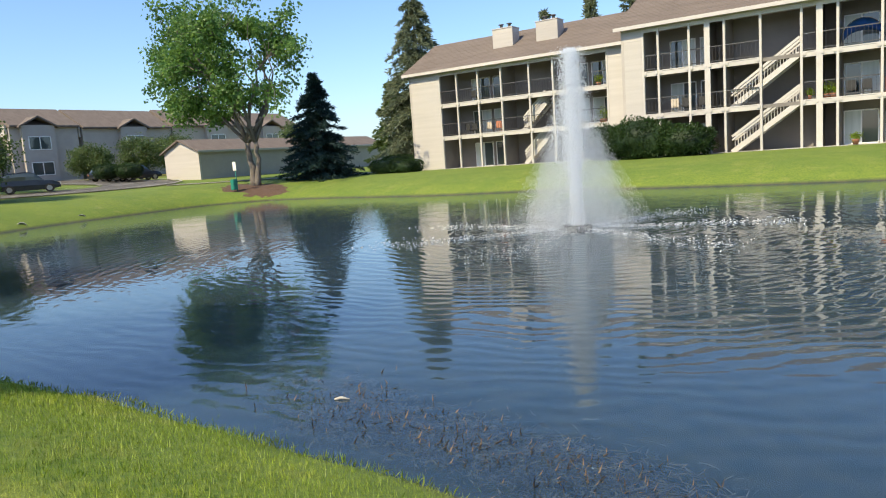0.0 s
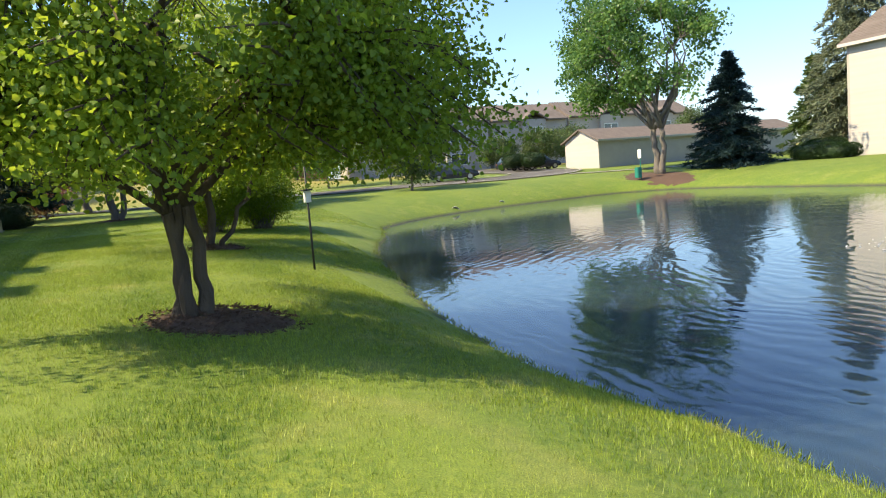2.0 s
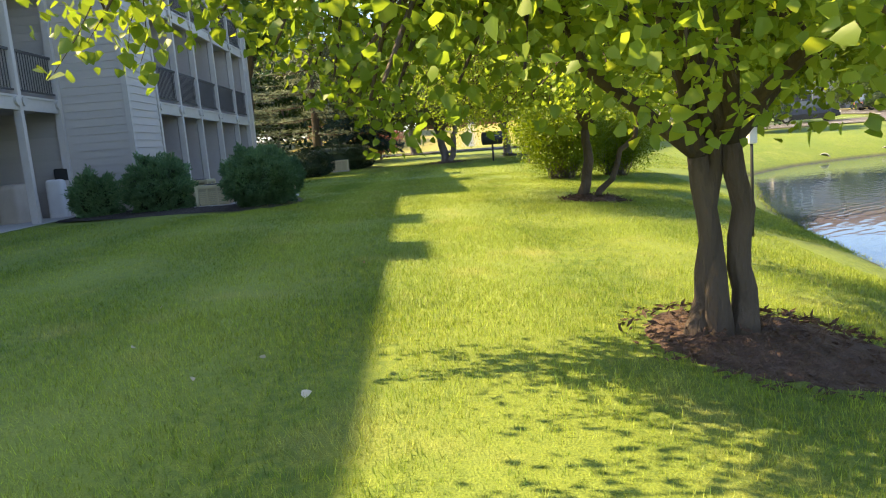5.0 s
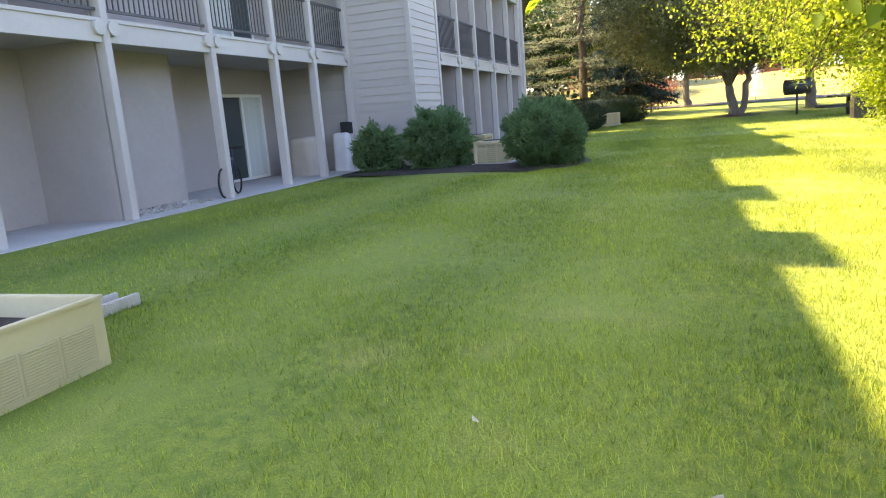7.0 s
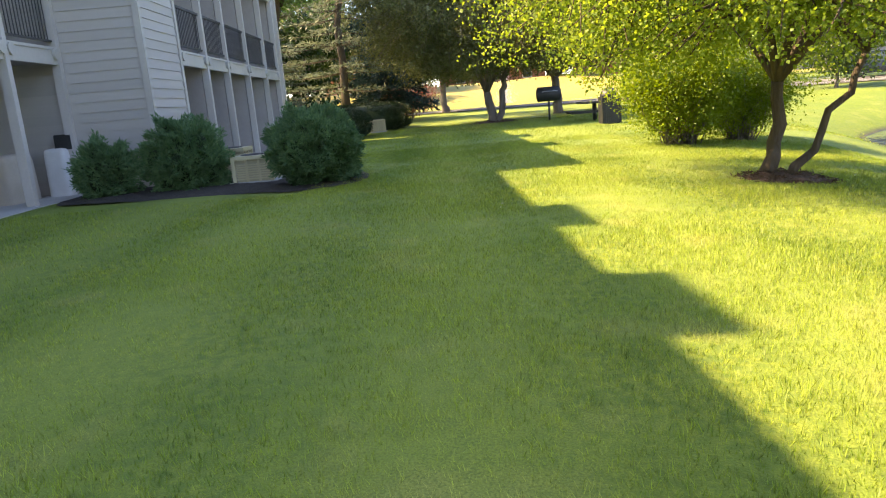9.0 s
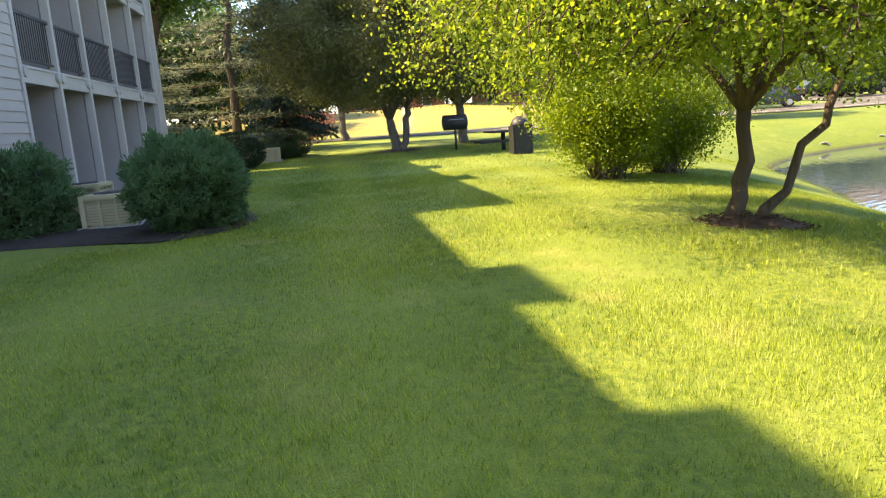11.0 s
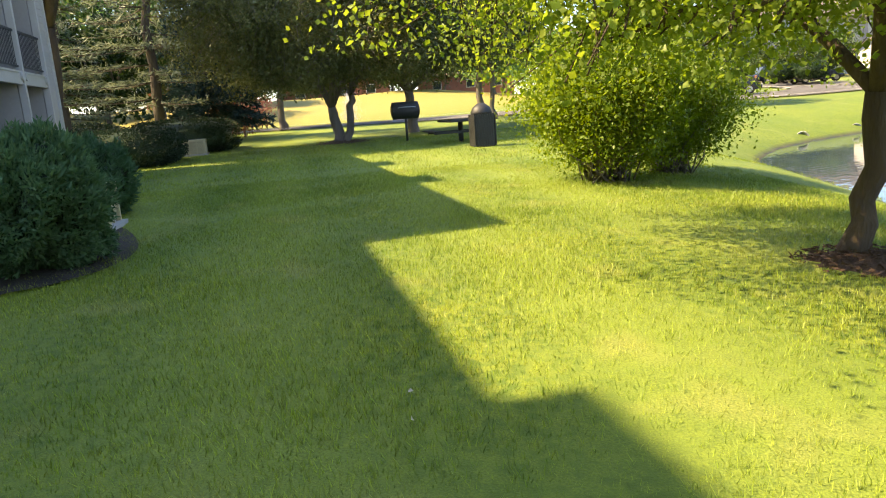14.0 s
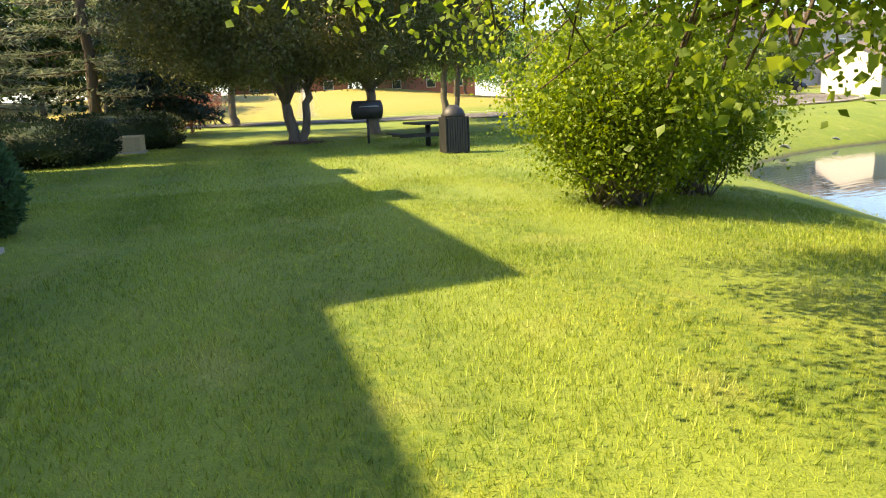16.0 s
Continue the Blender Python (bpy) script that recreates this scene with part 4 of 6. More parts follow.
def brick_house(x, y, w, z, turn):
    h = thing("brick_house", (x, y, z), "small red-brick house with a grey roof beyond the road", "house", "brick houses")
    m = pose(x, y, z, 0, 0, turn)
    def put(name, bm, mat, lab=""):
        bmesh.ops.transform(bm, matrix=m, verts=bm.verts[:])
        return part(name, bm, mat, h, lab)
    put("wall", boxes((0, 8, -w / 2, w / 2, -1.5, 3.0)), BRICK_FAR)
    bm = bmesh.new()
    a = [bm.verts.new(c) for c in ((-0.5, -w / 2 - 0.5, 3.0), (8.5, -w / 2 - 0.5, 3.0), (8.5, w / 2 + 0.5, 3.0), (-0.5, w / 2 + 0.5, 3.0), (4, -w / 2 + 2, 5.2), (4, w / 2 - 2, 5.2))]
    for f in ((0, 1, 4), (1, 2, 5, 4), (2, 3, 5), (3, 0, 4, 5), (3, 2, 1, 0)):
        bm.faces.new([a[k] for k in f])
    put("roof", bm, SHINGLE)
    for k in (-0.3, 0.05, 0.33):
        wd = put("window", boxes((8.0, 8.06, w * k - 0.7, w * k + 0.7, 0.9, 2.2)), WHITE)

        bm = boxes((8.06, 8.08, w * k - 0.6, w * k + 0.6, 1.0, 2.1))
        bmesh.ops.transform(bm, matrix=m, verts=bm.verts[:])
        part("pane", bm, GLASS, wd)


brick_house(-128, -12, 14, 3.0, 4)
brick_house(-126, 8, 16, 3.0, -6)
brick_house(-130, 30, 15, 3.0, -14)

# ---- fountain ----
def fountain(x, y, top, spread, n, seed, label):
    rng = np.random.default_rng(seed)
    t = thing("fountain", (x, y, WATER), label, "fountain")
    bm = bmesh.new()
    bmesh.ops.create_cone(bm, cap_ends=True, segments=20, radius1=0.45, radius2=0.35, depth=0.14, matrix=Matrix.Translation((x, y, WATER + 0.02)))
    part("float", bm, BLACK, t)
    def drops(name, k, size, f):
        z, r = f(k)
        w = rng.uniform(0, 2 * math.pi, k)
        at = np.stack([x + r * np.cos(w), y + r * np.sin(w), WATER + z], 1)
        way = np.stack([np.cos(w) * 0.15, np.sin(w) * 0.15, np.where(rng.random(k) < 0.5, 1.0, -1.0)], 1)
        tagged(leaf_cloud(name, at, size, SPRAY, t, rng, way, 0.4, 0.35), kind="stuff")
    drops("jet", int(n * 0.2), 0.04, lambda k: ((q := rng.uniform(0.02, 1, k)) * top, np.abs(rng.normal(size=k)) * (0.10 + 0.10 * q)))
    drops("veil", int(n * 0.5), 0.021, lambda k: ((q := rng.beta(1.0, 1.7, k)) * top * 0.97, (1 - q) ** 1.1 * spread * np.sqrt(rng.random(k)) * 0.9 + np.abs(rng.normal(size=k)) * 0.14))
    drops("mist", int(n * 0.3), 0.017, lambda k: ((q := rng.beta(1.0, 2.6, k)) * top * 0.8, (1 - q) * spread * (0.3 + 1.05 * rng.random(k))))
    for j in range(7):
        w = 2 * math.pi * j / 7 + 0.3
        k = int(n * 0.003)
        s = rng.uniform(0.6, 5.2, k)
        at = np.stack([x + s * math.cos(w) + rng.normal(size=k) * 0.11 * s, y + s * math.sin(w) + rng.normal(size=k) * 0.11 * s, WATER + 0.01 + 0.06 * rng.random(k) * (1 - s / 6)], 1)
        tagged(leaf_cloud("water_arm", at, 0.05, SPRAY, t, rng, np.tile([math.cos(w), math.sin(w), 0.1], (k, 1)), 0.4, 0.2), kind="stuff")
    return t


fountain(FOUNTAIN[0], FOUNTAIN[1], 4.75, 1.6, 165000, 5, "tall white water jet fountain spraying from the pond")

SPRINKLER = (-71.2, 3.7)


def sprinkler(x, y, top, seed):
    """A lawn sprinkler: a short riser with a nozzle, and its plume."""
    rng = np.random.default_rng(seed)
    z = gz(x, y)
    t = thing("sprinkler", (x, y, z), "lawn sprinkler throwing a white plume beside the drive", "sprinkler")
    bm = bmesh.new()
    tube(bm, [(x, y, z - 0.05), (x, y, z + 0.25), (x, y, z + 0.3)], [0.03, 0.03, 0.05], 8)
    part("riser", bm, BLACK, t)
    n = 9000
    q = rng.beta(1.0, 1.3, n)
    w, r = rng.uniform(0, 2 * math.pi, n), np.abs(rng.normal(size=n)) * (0.12 + 0.42 * (1 - q))
    at = np.stack([x + r * np.cos(w), y + r * np.sin(w), z + 0.25 + q * top], 1)
    tagged(leaf_cloud("plume", at, 0.045, SPRAY, t, rng, np.tile([0, 0, 1.0], (n, 1)), 0.4, 0.4), kind="stuff")


sprinkler(*SPRINKLER, 2.8, 77)


# ---- trees ----
tree("linden_tree", (-10.15, 0.14, gz(-10.15, 0.14)), [(-0.05, -0.13, 0.02, -0.10, 1.15, 0.078), (0.02, 0.13, 0.02, 0.10, 1.2, 0.082), (0.08, 0.0, 0.0, 0.0, 1.25, 0.075)], (-10.35, 0.1, 3.5), (3.3, 4.0, 2.5), 880, 165, 0.056,
     BARK, LEAF_NEAR, "spreading green tree with a braided brown trunk in a mulch bed", 11, clump=0.2, low=-0.9, limbs=11, gap=0.12, slim=0.85, droop=1.7, rugged=0.3, heart=True)
tree("linden_tree", (-19.6, 1.7, gz(-19.6, 1.7)), [(-0.05, -0.08, 0.05, 0.0, 1.35, 0.105), (0.1, 0.12, 0.35, 1.05, 1.65, 0.06)], (-19.6, 1.7, 3.6), (4.0, 4.0, 2.3), 900, 160, 0.052,
     BARK, LEAF_NEAR, "green tree with one upright and one leaning brown stem", 12, clump=0.25, low=-0.85, limbs=11, gap=-0.08, slim=0.8, droop=1.4, rugged=0.35)
chips("mulch_bed", -10.15, 0.45, 0.95, 0.85, 700, "brown shredded-bark mulch bed round a tree trunk", 1)
chips("mulch_bed", -19.5, 1.8, 0.6, 0.72, 450, "brown shredded-bark mulch bed round a tree trunk", 2)
chips("mulch_bed", -44.9, 0.2, 1.1, 1.3, 300, "dark mulch bed round a tree trunk", 3)
chips("mulch_bed", -42.5, 37.0, 4.2, 2.6, 300, "wide brown mulch bed under the pond-side trees", 4, 0.08)


def leafy_shrub(name, base, radii, foliage, label, seed, clumps=150, leaves=60, leaf=0.09):
    """A tall shrub: a fan of thin stems, leaves in clumps to the ground at the back."""
    rng = np.random.default_rng(seed)
    base = Vector(base)
    t = thing(name, base, label, "shrub")
    bm, at = bmesh.new(), []
    for k in range(clumps):
        p = rng.normal(size=3)
        p = p / np.linalg.norm(p) * rng.uniform(0.3, 1) ** 0.4
        if p[2] < -0.8:
            continue
        lump = 1 + 0.42 * noise.noise(Vector(p * 2.2) + Vector((seed, 0, 0)))
        lump *= 0.5 + 0.5 * min(1.0, max(0.0, (p[2] + 0.8) / 0.9))
        c = base + Vector((p[0] * radii[0] * lump, p[1] * radii[1] * lump, radii[2] * (1.12 + p[2] * (0.85 + 0.15 * lump))))
        o = base + Vector((rng.normal() * 0.16, rng.normal() * 0.16, -0.03))
        if k % 2 == 0:
            tube(bm, bend(o, c, rng, 5, 0.08), [0.016, 0.014, 0.012, 0.009, 0.006, 0.004], 5)
        m = int(leaves * rng.uniform(0.6, 1.4))
        at.append(np.array(c) + rng.normal(size=(m, 3)) * 0.22)
    part("stem", bm, BARK_GREY, t)
    at = np.concatenate(at)
    leaf_cloud("foliage", at[at[:, 2] > base.z + 0.1], leaf, foliage, t, rng, slim=0.6)
    return t


leafy_shrub("honeysuckle_shrub", (-25.6, 2.5, gz(-25.6, 2.5)), (1.3, 1.3, 1.1), LEAF_BUSH, "bright yellow-green leafy shrub with bare lower stems", 21, 250, 170, 0.066)
leafy_shrub("honeysuckle_shrub", (-26.6, 4.3, gz(-26.6, 4.3)), (1.2, 1.25, 0.98), LEAF_BUSH, "yellow-green leafy shrub close behind another", 22, 190, 150, 0.066)
tree("crabapple_tree", (-44.9, 0.1, gz(-44.9, 0.1)), [(0, 0, 0.05, -0.25, 1.5, 0.24), (0.1, 0.15, 0.1, 0.6, 2.0, 0.17)], (-44.8, -0.2, 5.0), (6.3, 6.1, 3.5), 760, 200, 0.125, BARK_GREY, LEAF_OLIVE, "crabapple tree with dark stems and olive-brown leaves", 31, clump=0.45, low=-0.75, slim=0.5, limbs=8)
tree("crabapple_tree", (-49.1, 4.1, gz(-49.1, 4.1)), [(0, 0, 0.1, -0.1, 2.0, 0.26)], (-49.0, 4.3, 5.6), (5.2, 5.4, 3.5), 600, 170, 0.135, BARK_GREY, LEAF_OLIVE, "dark-trunked shade tree beside the picnic spot", 32, clump=0.5, low=-0.8, slim=0.5, limbs=7)
tree("shade_tree", (-68.0, -1.6, gz(-68, -1.6)), [(0, 0, 0.1, 0.0, 2.6, 0.28)], (-68, -1.6, 6.8), (4.8, 5.0, 4.2), 300, 100, 0.2, BARK_GREY, LEAF_OLIVE, "shade tree with a straight trunk beside the road", 33, clump=0.55, low=-0.8)
tree("shade_tree", (-57.0, 10.2, gz(-57, 10.2)), [(0, 0, 0.0, 0.0, 3.0, 0.22), (0.3, 0.6, 0.3, 0.7, 3.0, 0.16)], (-57, 10.5, 6.4), (4.4, 4.4, 3.8), 300, 100, 0.17, BARK_GREY, LEAF_SOFT, "pale-barked shade tree near the road", 34, clump=0.5, low=-0.8)
tree("maple_tree", (-43.1, 37.9, gz(-43.1, 37.9)), [(-0.1, 0, -0.5, 0, 3.4, 0.27), (0.1, 0.05, 0.3, 0.1, 3.4, 0.22)], (-45.3, 37.9, 9.6), (8.3, 5.0, 5.6), 190, 130, 0.25, BARK_GREY, LEAF_MAPLE, "tall open-crowned maple on the pond bank", 35, clump=0.52, low=-0.7, slim=0.9, limbs=13, gap=0.3, rugged=0.6)
conifer("blue_spruce", (-41.2, 43.4, gz(-41.2, 43.4)), 8.6, 4.0, BARK, NEEDLE, "dark blue-green spruce with dense drooping boughs", 41, 32, 0.04, 0.35, 170, 0.34, 0.24)
conifer("norway_spruce", (-39.2, 55.5, gz(-39.2, 55.5)), 16.5, 5.2, BARK, NEEDLE_GREY, "tall grey-green spruce with weeping boughs beside the building", 42, 40, 0.05, 0.7, 130, 0.5, 0.22, 0.08, 0.62)
conifer("norway_spruce", (-47.5, 62.0, gz(-47.5, 62)), 9.5, 3.6, BARK, LEAF_SOFT, "light green spruce behind the garage", 43, 22, 0.06, 0.4, 80, 0.5, 0.3)
for k, (x, y, h) in enumerate(((-36.0, 78.0, 17.5), (-31.0, 80.0, 19.5), (-27.0, 82.0, 21.5), (-24.0, 82.0, 21.0))):
    conifer("pine_tree", (x, y, gz(x, y)), h, 3.2, BARK, NEEDLE_GREY, "tall conifer behind the apartment roof", 50 + k, 26, 0.2, 0.3, 60, 0.6, 0.25, 0.1)
# conifers and pines at the west end of the south building
for k, (x, y, h, r, mat, g, lab) in enumerate(((-47.0, -12.2, 17.0, 4.2, NEEDLE_GREY, 0.4, "thin half-bare pine at the building's end"), (-54.0, -8.1, 16.5, 5.0, NEEDLE_GREY, 0.4, "open pine with dead lower branches"),
                                              (-56.5, -5.6, 12.5, 3.8, NEEDLE, 0.1, "dark dense spruce beside the open pine"), (-60.0, -14.0, 13.0, 4.5, NEEDLE_GREY, 0.5, "thin half-bare pine at the building's end"))):
    conifer("pine_tree", (x, y, gz(x, y)), h, r, BARK, mat, lab, 60 + k, 28, 0.12, 0.15 if g > 0.3 else 0.4, 70 if g > 0.3 else 170, 0.34, 0.14 if g > 0.3 else 0.25, g)
# added tree, mostly out of view, that casts the shade under the crabapples
tree("shade_tree", (-43.8, -10.2, gz(-43.8, -10.2)), [(0, 0, 0.1, 0.2, 5.0, 0.26)], (-42.8, -10.0, 9.6), (4.8, 4.6, 3.8), 420, 130, 0.16, BARK, LEAF_MAPLE, "tall tree added beyond the building's end to shade the lawn", 36, clump=0.5, low=-0.85, limbs=8)
tree("redbud_tree", (-60.5, -4.2, gz(-60.5, -4.2)), [(0, 0, 0, 0.1, 0.8, 0.08)], (-60.5, -4.2, 1.7), (2.0, 2.0, 1.1), 90, 60, 0.13, BARK_GREY, LEAF_RED, "low rust-red shrub-like tree", 70, clump=0.35)
# distant woods round the place, west and south-west
wood = 0
for x, y, h, r, mat in ((-100, -30, 9, 6, LEAF_SOFT), (-92, -22, 7, 5, LEAF_SOFT), (-84, -26, 6, 5, LEAF_SOFT), (-118, -4, 7, 6, LEAF_DARK), (-120, 16, 9, 6, LEAF_MAPLE), (-110, 4, 6, 4, LEAF_SOFT), (-112, 22, 10, 6, LEAF_DARK),
                        (-104, 28, 9, 6, LEAF_MAPLE), (-145, -30, 13, 9, LEAF_DARK), (-150, 0, 14, 9, LEAF_MAPLE), (-148, 22, 14, 9, LEAF_DARK), (-100, 14, 7, 5, LEAF_MAPLE), (-135, -50, 13, 10, LEAF_SOFT), (-76, -30, 15, 6, LEAF_SOFT), (-66, -20, 14, 5.5, LEAF_SOFT), (-90, -40, 19, 8, LEAF_SOFT), (-100, -18, 17, 7, LEAF_MAPLE), (-72, -14, 10, 5, LEAF_DARK), (-86, -12, 10, 5.5, LEAF_OLIVE), (-96, -8, 9, 5, LEAF_DARK), (-63, -26, 11, 5, LEAF_MAPLE), (-55, -24, 12, 5, LEAF_DARK), (-90, 22, 10, 5, LEAF_MAPLE), (-140, 10, 15, 9, LEAF_DARK)):
    wood += 1
    z = gz(x, y)
    tree("far_tree", (x, y, z), [(0, 0, 0.1, 0.1, h * 0.32, 0.2)], (x, y, z + h * 0.58), (r, r, h * 0.42), 110, 90, 0.38, BARK_GREY, mat, "leafy tree far beyond the road", 80 + wood, clump=r * 0.16, slim=0.7, limbs=5, group="far trees")
# garden trees by the row houses
for k, (x, y, h, r) in enumerate(((-75, 30.5, 5.0, 2.6), (-77, 44, 4.0, 2.4), (-78, 51, 5.2, 3.2), (-80, 57, 5.5, 3.0), (-63.5, 24, 8.5, 4.2), (-70, 20, 7.5, 4.0), (-49.5, 20.0, 5.6, 3.0), (-62, 62, 6, 3))):
    z = gz(x, y)
    tree("garden_tree", (x, y, z), [(0, 0, 0.0, 0.1, h * 0.3, 0.1)], (x, y, z + h * 0.55), (r, r, h * 0.45), 120, 75, 0.19, BARK_GREY, LEAF_SOFT if k != 5 else LEAF_MAPLE, "soft green garden tree near the row houses", 110 + k, clump=0.42, limbs=5, group="garden trees")

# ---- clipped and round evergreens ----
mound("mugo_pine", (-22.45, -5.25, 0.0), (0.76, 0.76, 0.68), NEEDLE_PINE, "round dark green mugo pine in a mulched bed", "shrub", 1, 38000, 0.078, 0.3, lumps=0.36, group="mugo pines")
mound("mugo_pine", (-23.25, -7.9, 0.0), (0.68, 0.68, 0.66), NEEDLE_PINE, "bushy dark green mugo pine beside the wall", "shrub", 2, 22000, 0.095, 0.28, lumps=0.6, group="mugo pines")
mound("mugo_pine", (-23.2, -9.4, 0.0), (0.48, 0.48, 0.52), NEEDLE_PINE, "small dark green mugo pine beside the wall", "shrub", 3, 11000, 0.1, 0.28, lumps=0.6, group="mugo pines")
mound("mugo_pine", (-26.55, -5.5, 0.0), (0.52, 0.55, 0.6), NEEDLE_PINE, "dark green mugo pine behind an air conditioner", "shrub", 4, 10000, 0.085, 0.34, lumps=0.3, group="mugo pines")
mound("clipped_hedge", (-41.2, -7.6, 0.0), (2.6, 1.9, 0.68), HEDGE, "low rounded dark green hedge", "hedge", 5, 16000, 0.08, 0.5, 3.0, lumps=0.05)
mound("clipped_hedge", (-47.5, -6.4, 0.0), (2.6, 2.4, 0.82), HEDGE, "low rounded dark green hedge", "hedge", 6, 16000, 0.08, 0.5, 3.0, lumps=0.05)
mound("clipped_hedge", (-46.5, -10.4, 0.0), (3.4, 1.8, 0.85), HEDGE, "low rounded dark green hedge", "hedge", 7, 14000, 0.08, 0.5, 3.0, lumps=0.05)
for k, (x, y, rx, h) in enumerate(((-37.3, 47.6, 1.7, 0.62), (-35.0, 47.0, 1.5, 0.55), (-38.4, 50.5, 1.6, 0.8))):
    mound("clipped_hedge", (x, y, gz(x, y)), (rx, 1.1, h), LEAF_DARK, "low clipped green hedge at the building corner", "hedge", 8 + k, 4500, 0.1, 0.5, 3.0, lumps=0.05)
for k, (x, y, rx, h) in enumerate(((-14.6, 45.2, 2.2, 1.3), (-11.8, 45.4, 1.8, 1.0), (-17.2, 46.6, 1.8, 1.2))):
    mound("yew_shrub", (x, y, gz(x, y)), (rx, 1.2, h), LEAF_DARK, "dark green shrub against the balcony front", "shrub", 15 + k, 7000, 0.16, 0.4, 2.2, lumps=0.3)
for k, (x, y) in enumerate(((-66.5, 39.5), (-64.2, 40.5))):
    mound("round_shrub", (x, y, gz(x, y) + 0.5), (1.25, 1.2, 0.75), LEAF_DARK, "round-headed clipped shrub near the garage", "shrub", 20 + k, 3500, 0.12, 0.5, 2.4, lumps=0.1)

# ---- grass ----
def tufts(x, y, size, seed):
    """Smooth random values from 0 to 1 over the plan, in patches of about `size` metres."""
    table = np.random.default_rng(seed).random((64, 64))
    u, v = x / size, y / size
    i, j = np.floor(u).astype(int), np.floor(v).astype(int)
    f, g = smooth01(u - i), smooth01(v - j)
    at = lambda a, b: table[a % 64, b % 64]
    return (at(i, j) * (1 - f) + at(i + 1, j) * f) * (1 - g) + (at(i, j + 1) * (1 - f) + at(i + 1, j + 1) * f) * g


def grass(name, x0, x1, y0, y1, n, tall, wide, seed):
    rng = np.random.default_rng(seed)
    x, y = rng.uniform(x0, x1, n), rng.uniform(y0, y1, n)
    z = ground_height(x, y)
    keep = z > WATER + 0.06
    for cx, cy, rx, ry in ((-10.15, 0.45, 0.87, 0.77), (-19.5, 1.8, 0.53, 0.65)):
        keep &= ((x - cx) / rx) ** 2 + ((y - cy) / ry) ** 2 > 1
    keep &= ~((x < -20.9) & (x > -27) & (y < -4.9 - 0.45 * np.abs(x + 22.3) ** 0.8)) & (y > -9.9)
    x, y, z = x[keep], y[keep], z[keep]
    n = len(x)
    w, r = rng.uniform(0, 2 * math.pi, n), rng.uniform(0.0, 1.0, n)
    L = tall * rng.uniform(0.5, 1.35, n) * (0.45 + 0.75 * tufts(x, y, 0.09, seed) + 0.45 * tufts(x, y, 0.4, seed + 9))
    p = np.stack([x, y, z - 0.01], 1)
    s = np.stack([np.cos(w), np.sin(w), np.zeros(n)], 1) * (wide * rng.uniform(0.7, 1.3, n))[:, None]
    tip = p + np.stack([-np.sin(w + r), np.cos(w + r), np.zeros(n)], 1) * (L * rng.uniform(0.1, 0.9, n))[:, None] + np.array([0, 0, 1.0]) * L[:, None]
    v = np.stack([p - s, p + s, tip], 1).reshape(-1, 3)
    ob = arrays(name, v, np.arange(n * 3).reshape(-1, 3), BLADE)
    return tagged(ob, "short mown grass blades covering the lawn", "grass", kind="stuff")


grass("grass", -16, 1.5, -6.5, 3.4, 620000, 0.04, 0.0024, 1)
grass("grass", -30, -16, -6.5, 6.0, 420000, 0.042, 0.003, 2)
grass("grass", -46, -30, -9.0, 10.0, 80000, 0.05, 0.008, 3)
grass("grass", -30, -8, -10.0, -6.5, 60000, 0.042, 0.004, 4)


# ---- beds and things beside the south building ----
bm = bmesh.new()
rng = np.random.default_rng(9)
outline = [(-21.3, -5.3), (-21.5, -6.2), (-21.7, -7.5), (-21.9, -9.0), (-22.3, -10.0), (-24.3, -10.1), (-24.3, -8.7), (-27.5, -8.6), (-27.2, -6.2), (-25.2, -5.0), (-23.2, -4.4), (-22.0, -4.55)]
ring = closed_curve(outline, 4)
cx, cy = ring.mean(0)
loops = [[bm.verts.new((cx + (x - cx) * f, cy + (y - cy) * f, gz(x, y) + 0.012 + 0.05 * (1 - f) ** 0.5 + rng.normal() * 0.006)) for x, y in ring] for f in (1.0, 0.93, 0.7, 0.4, 0.1)]
for a, b in zip(loops, loops[1:]):
    for k in range(len(ring)):
        bm.faces.new((a[k], a[(k + 1) % len(ring)], b[(k + 1) % len(ring)], b[k]))
bm.faces.new(loops[-1])
tagged(part("planting_bed", bm, SOIL, smooth=True), "dark soil bed with bark mulch along the wall", "planting bed", kind="structure")


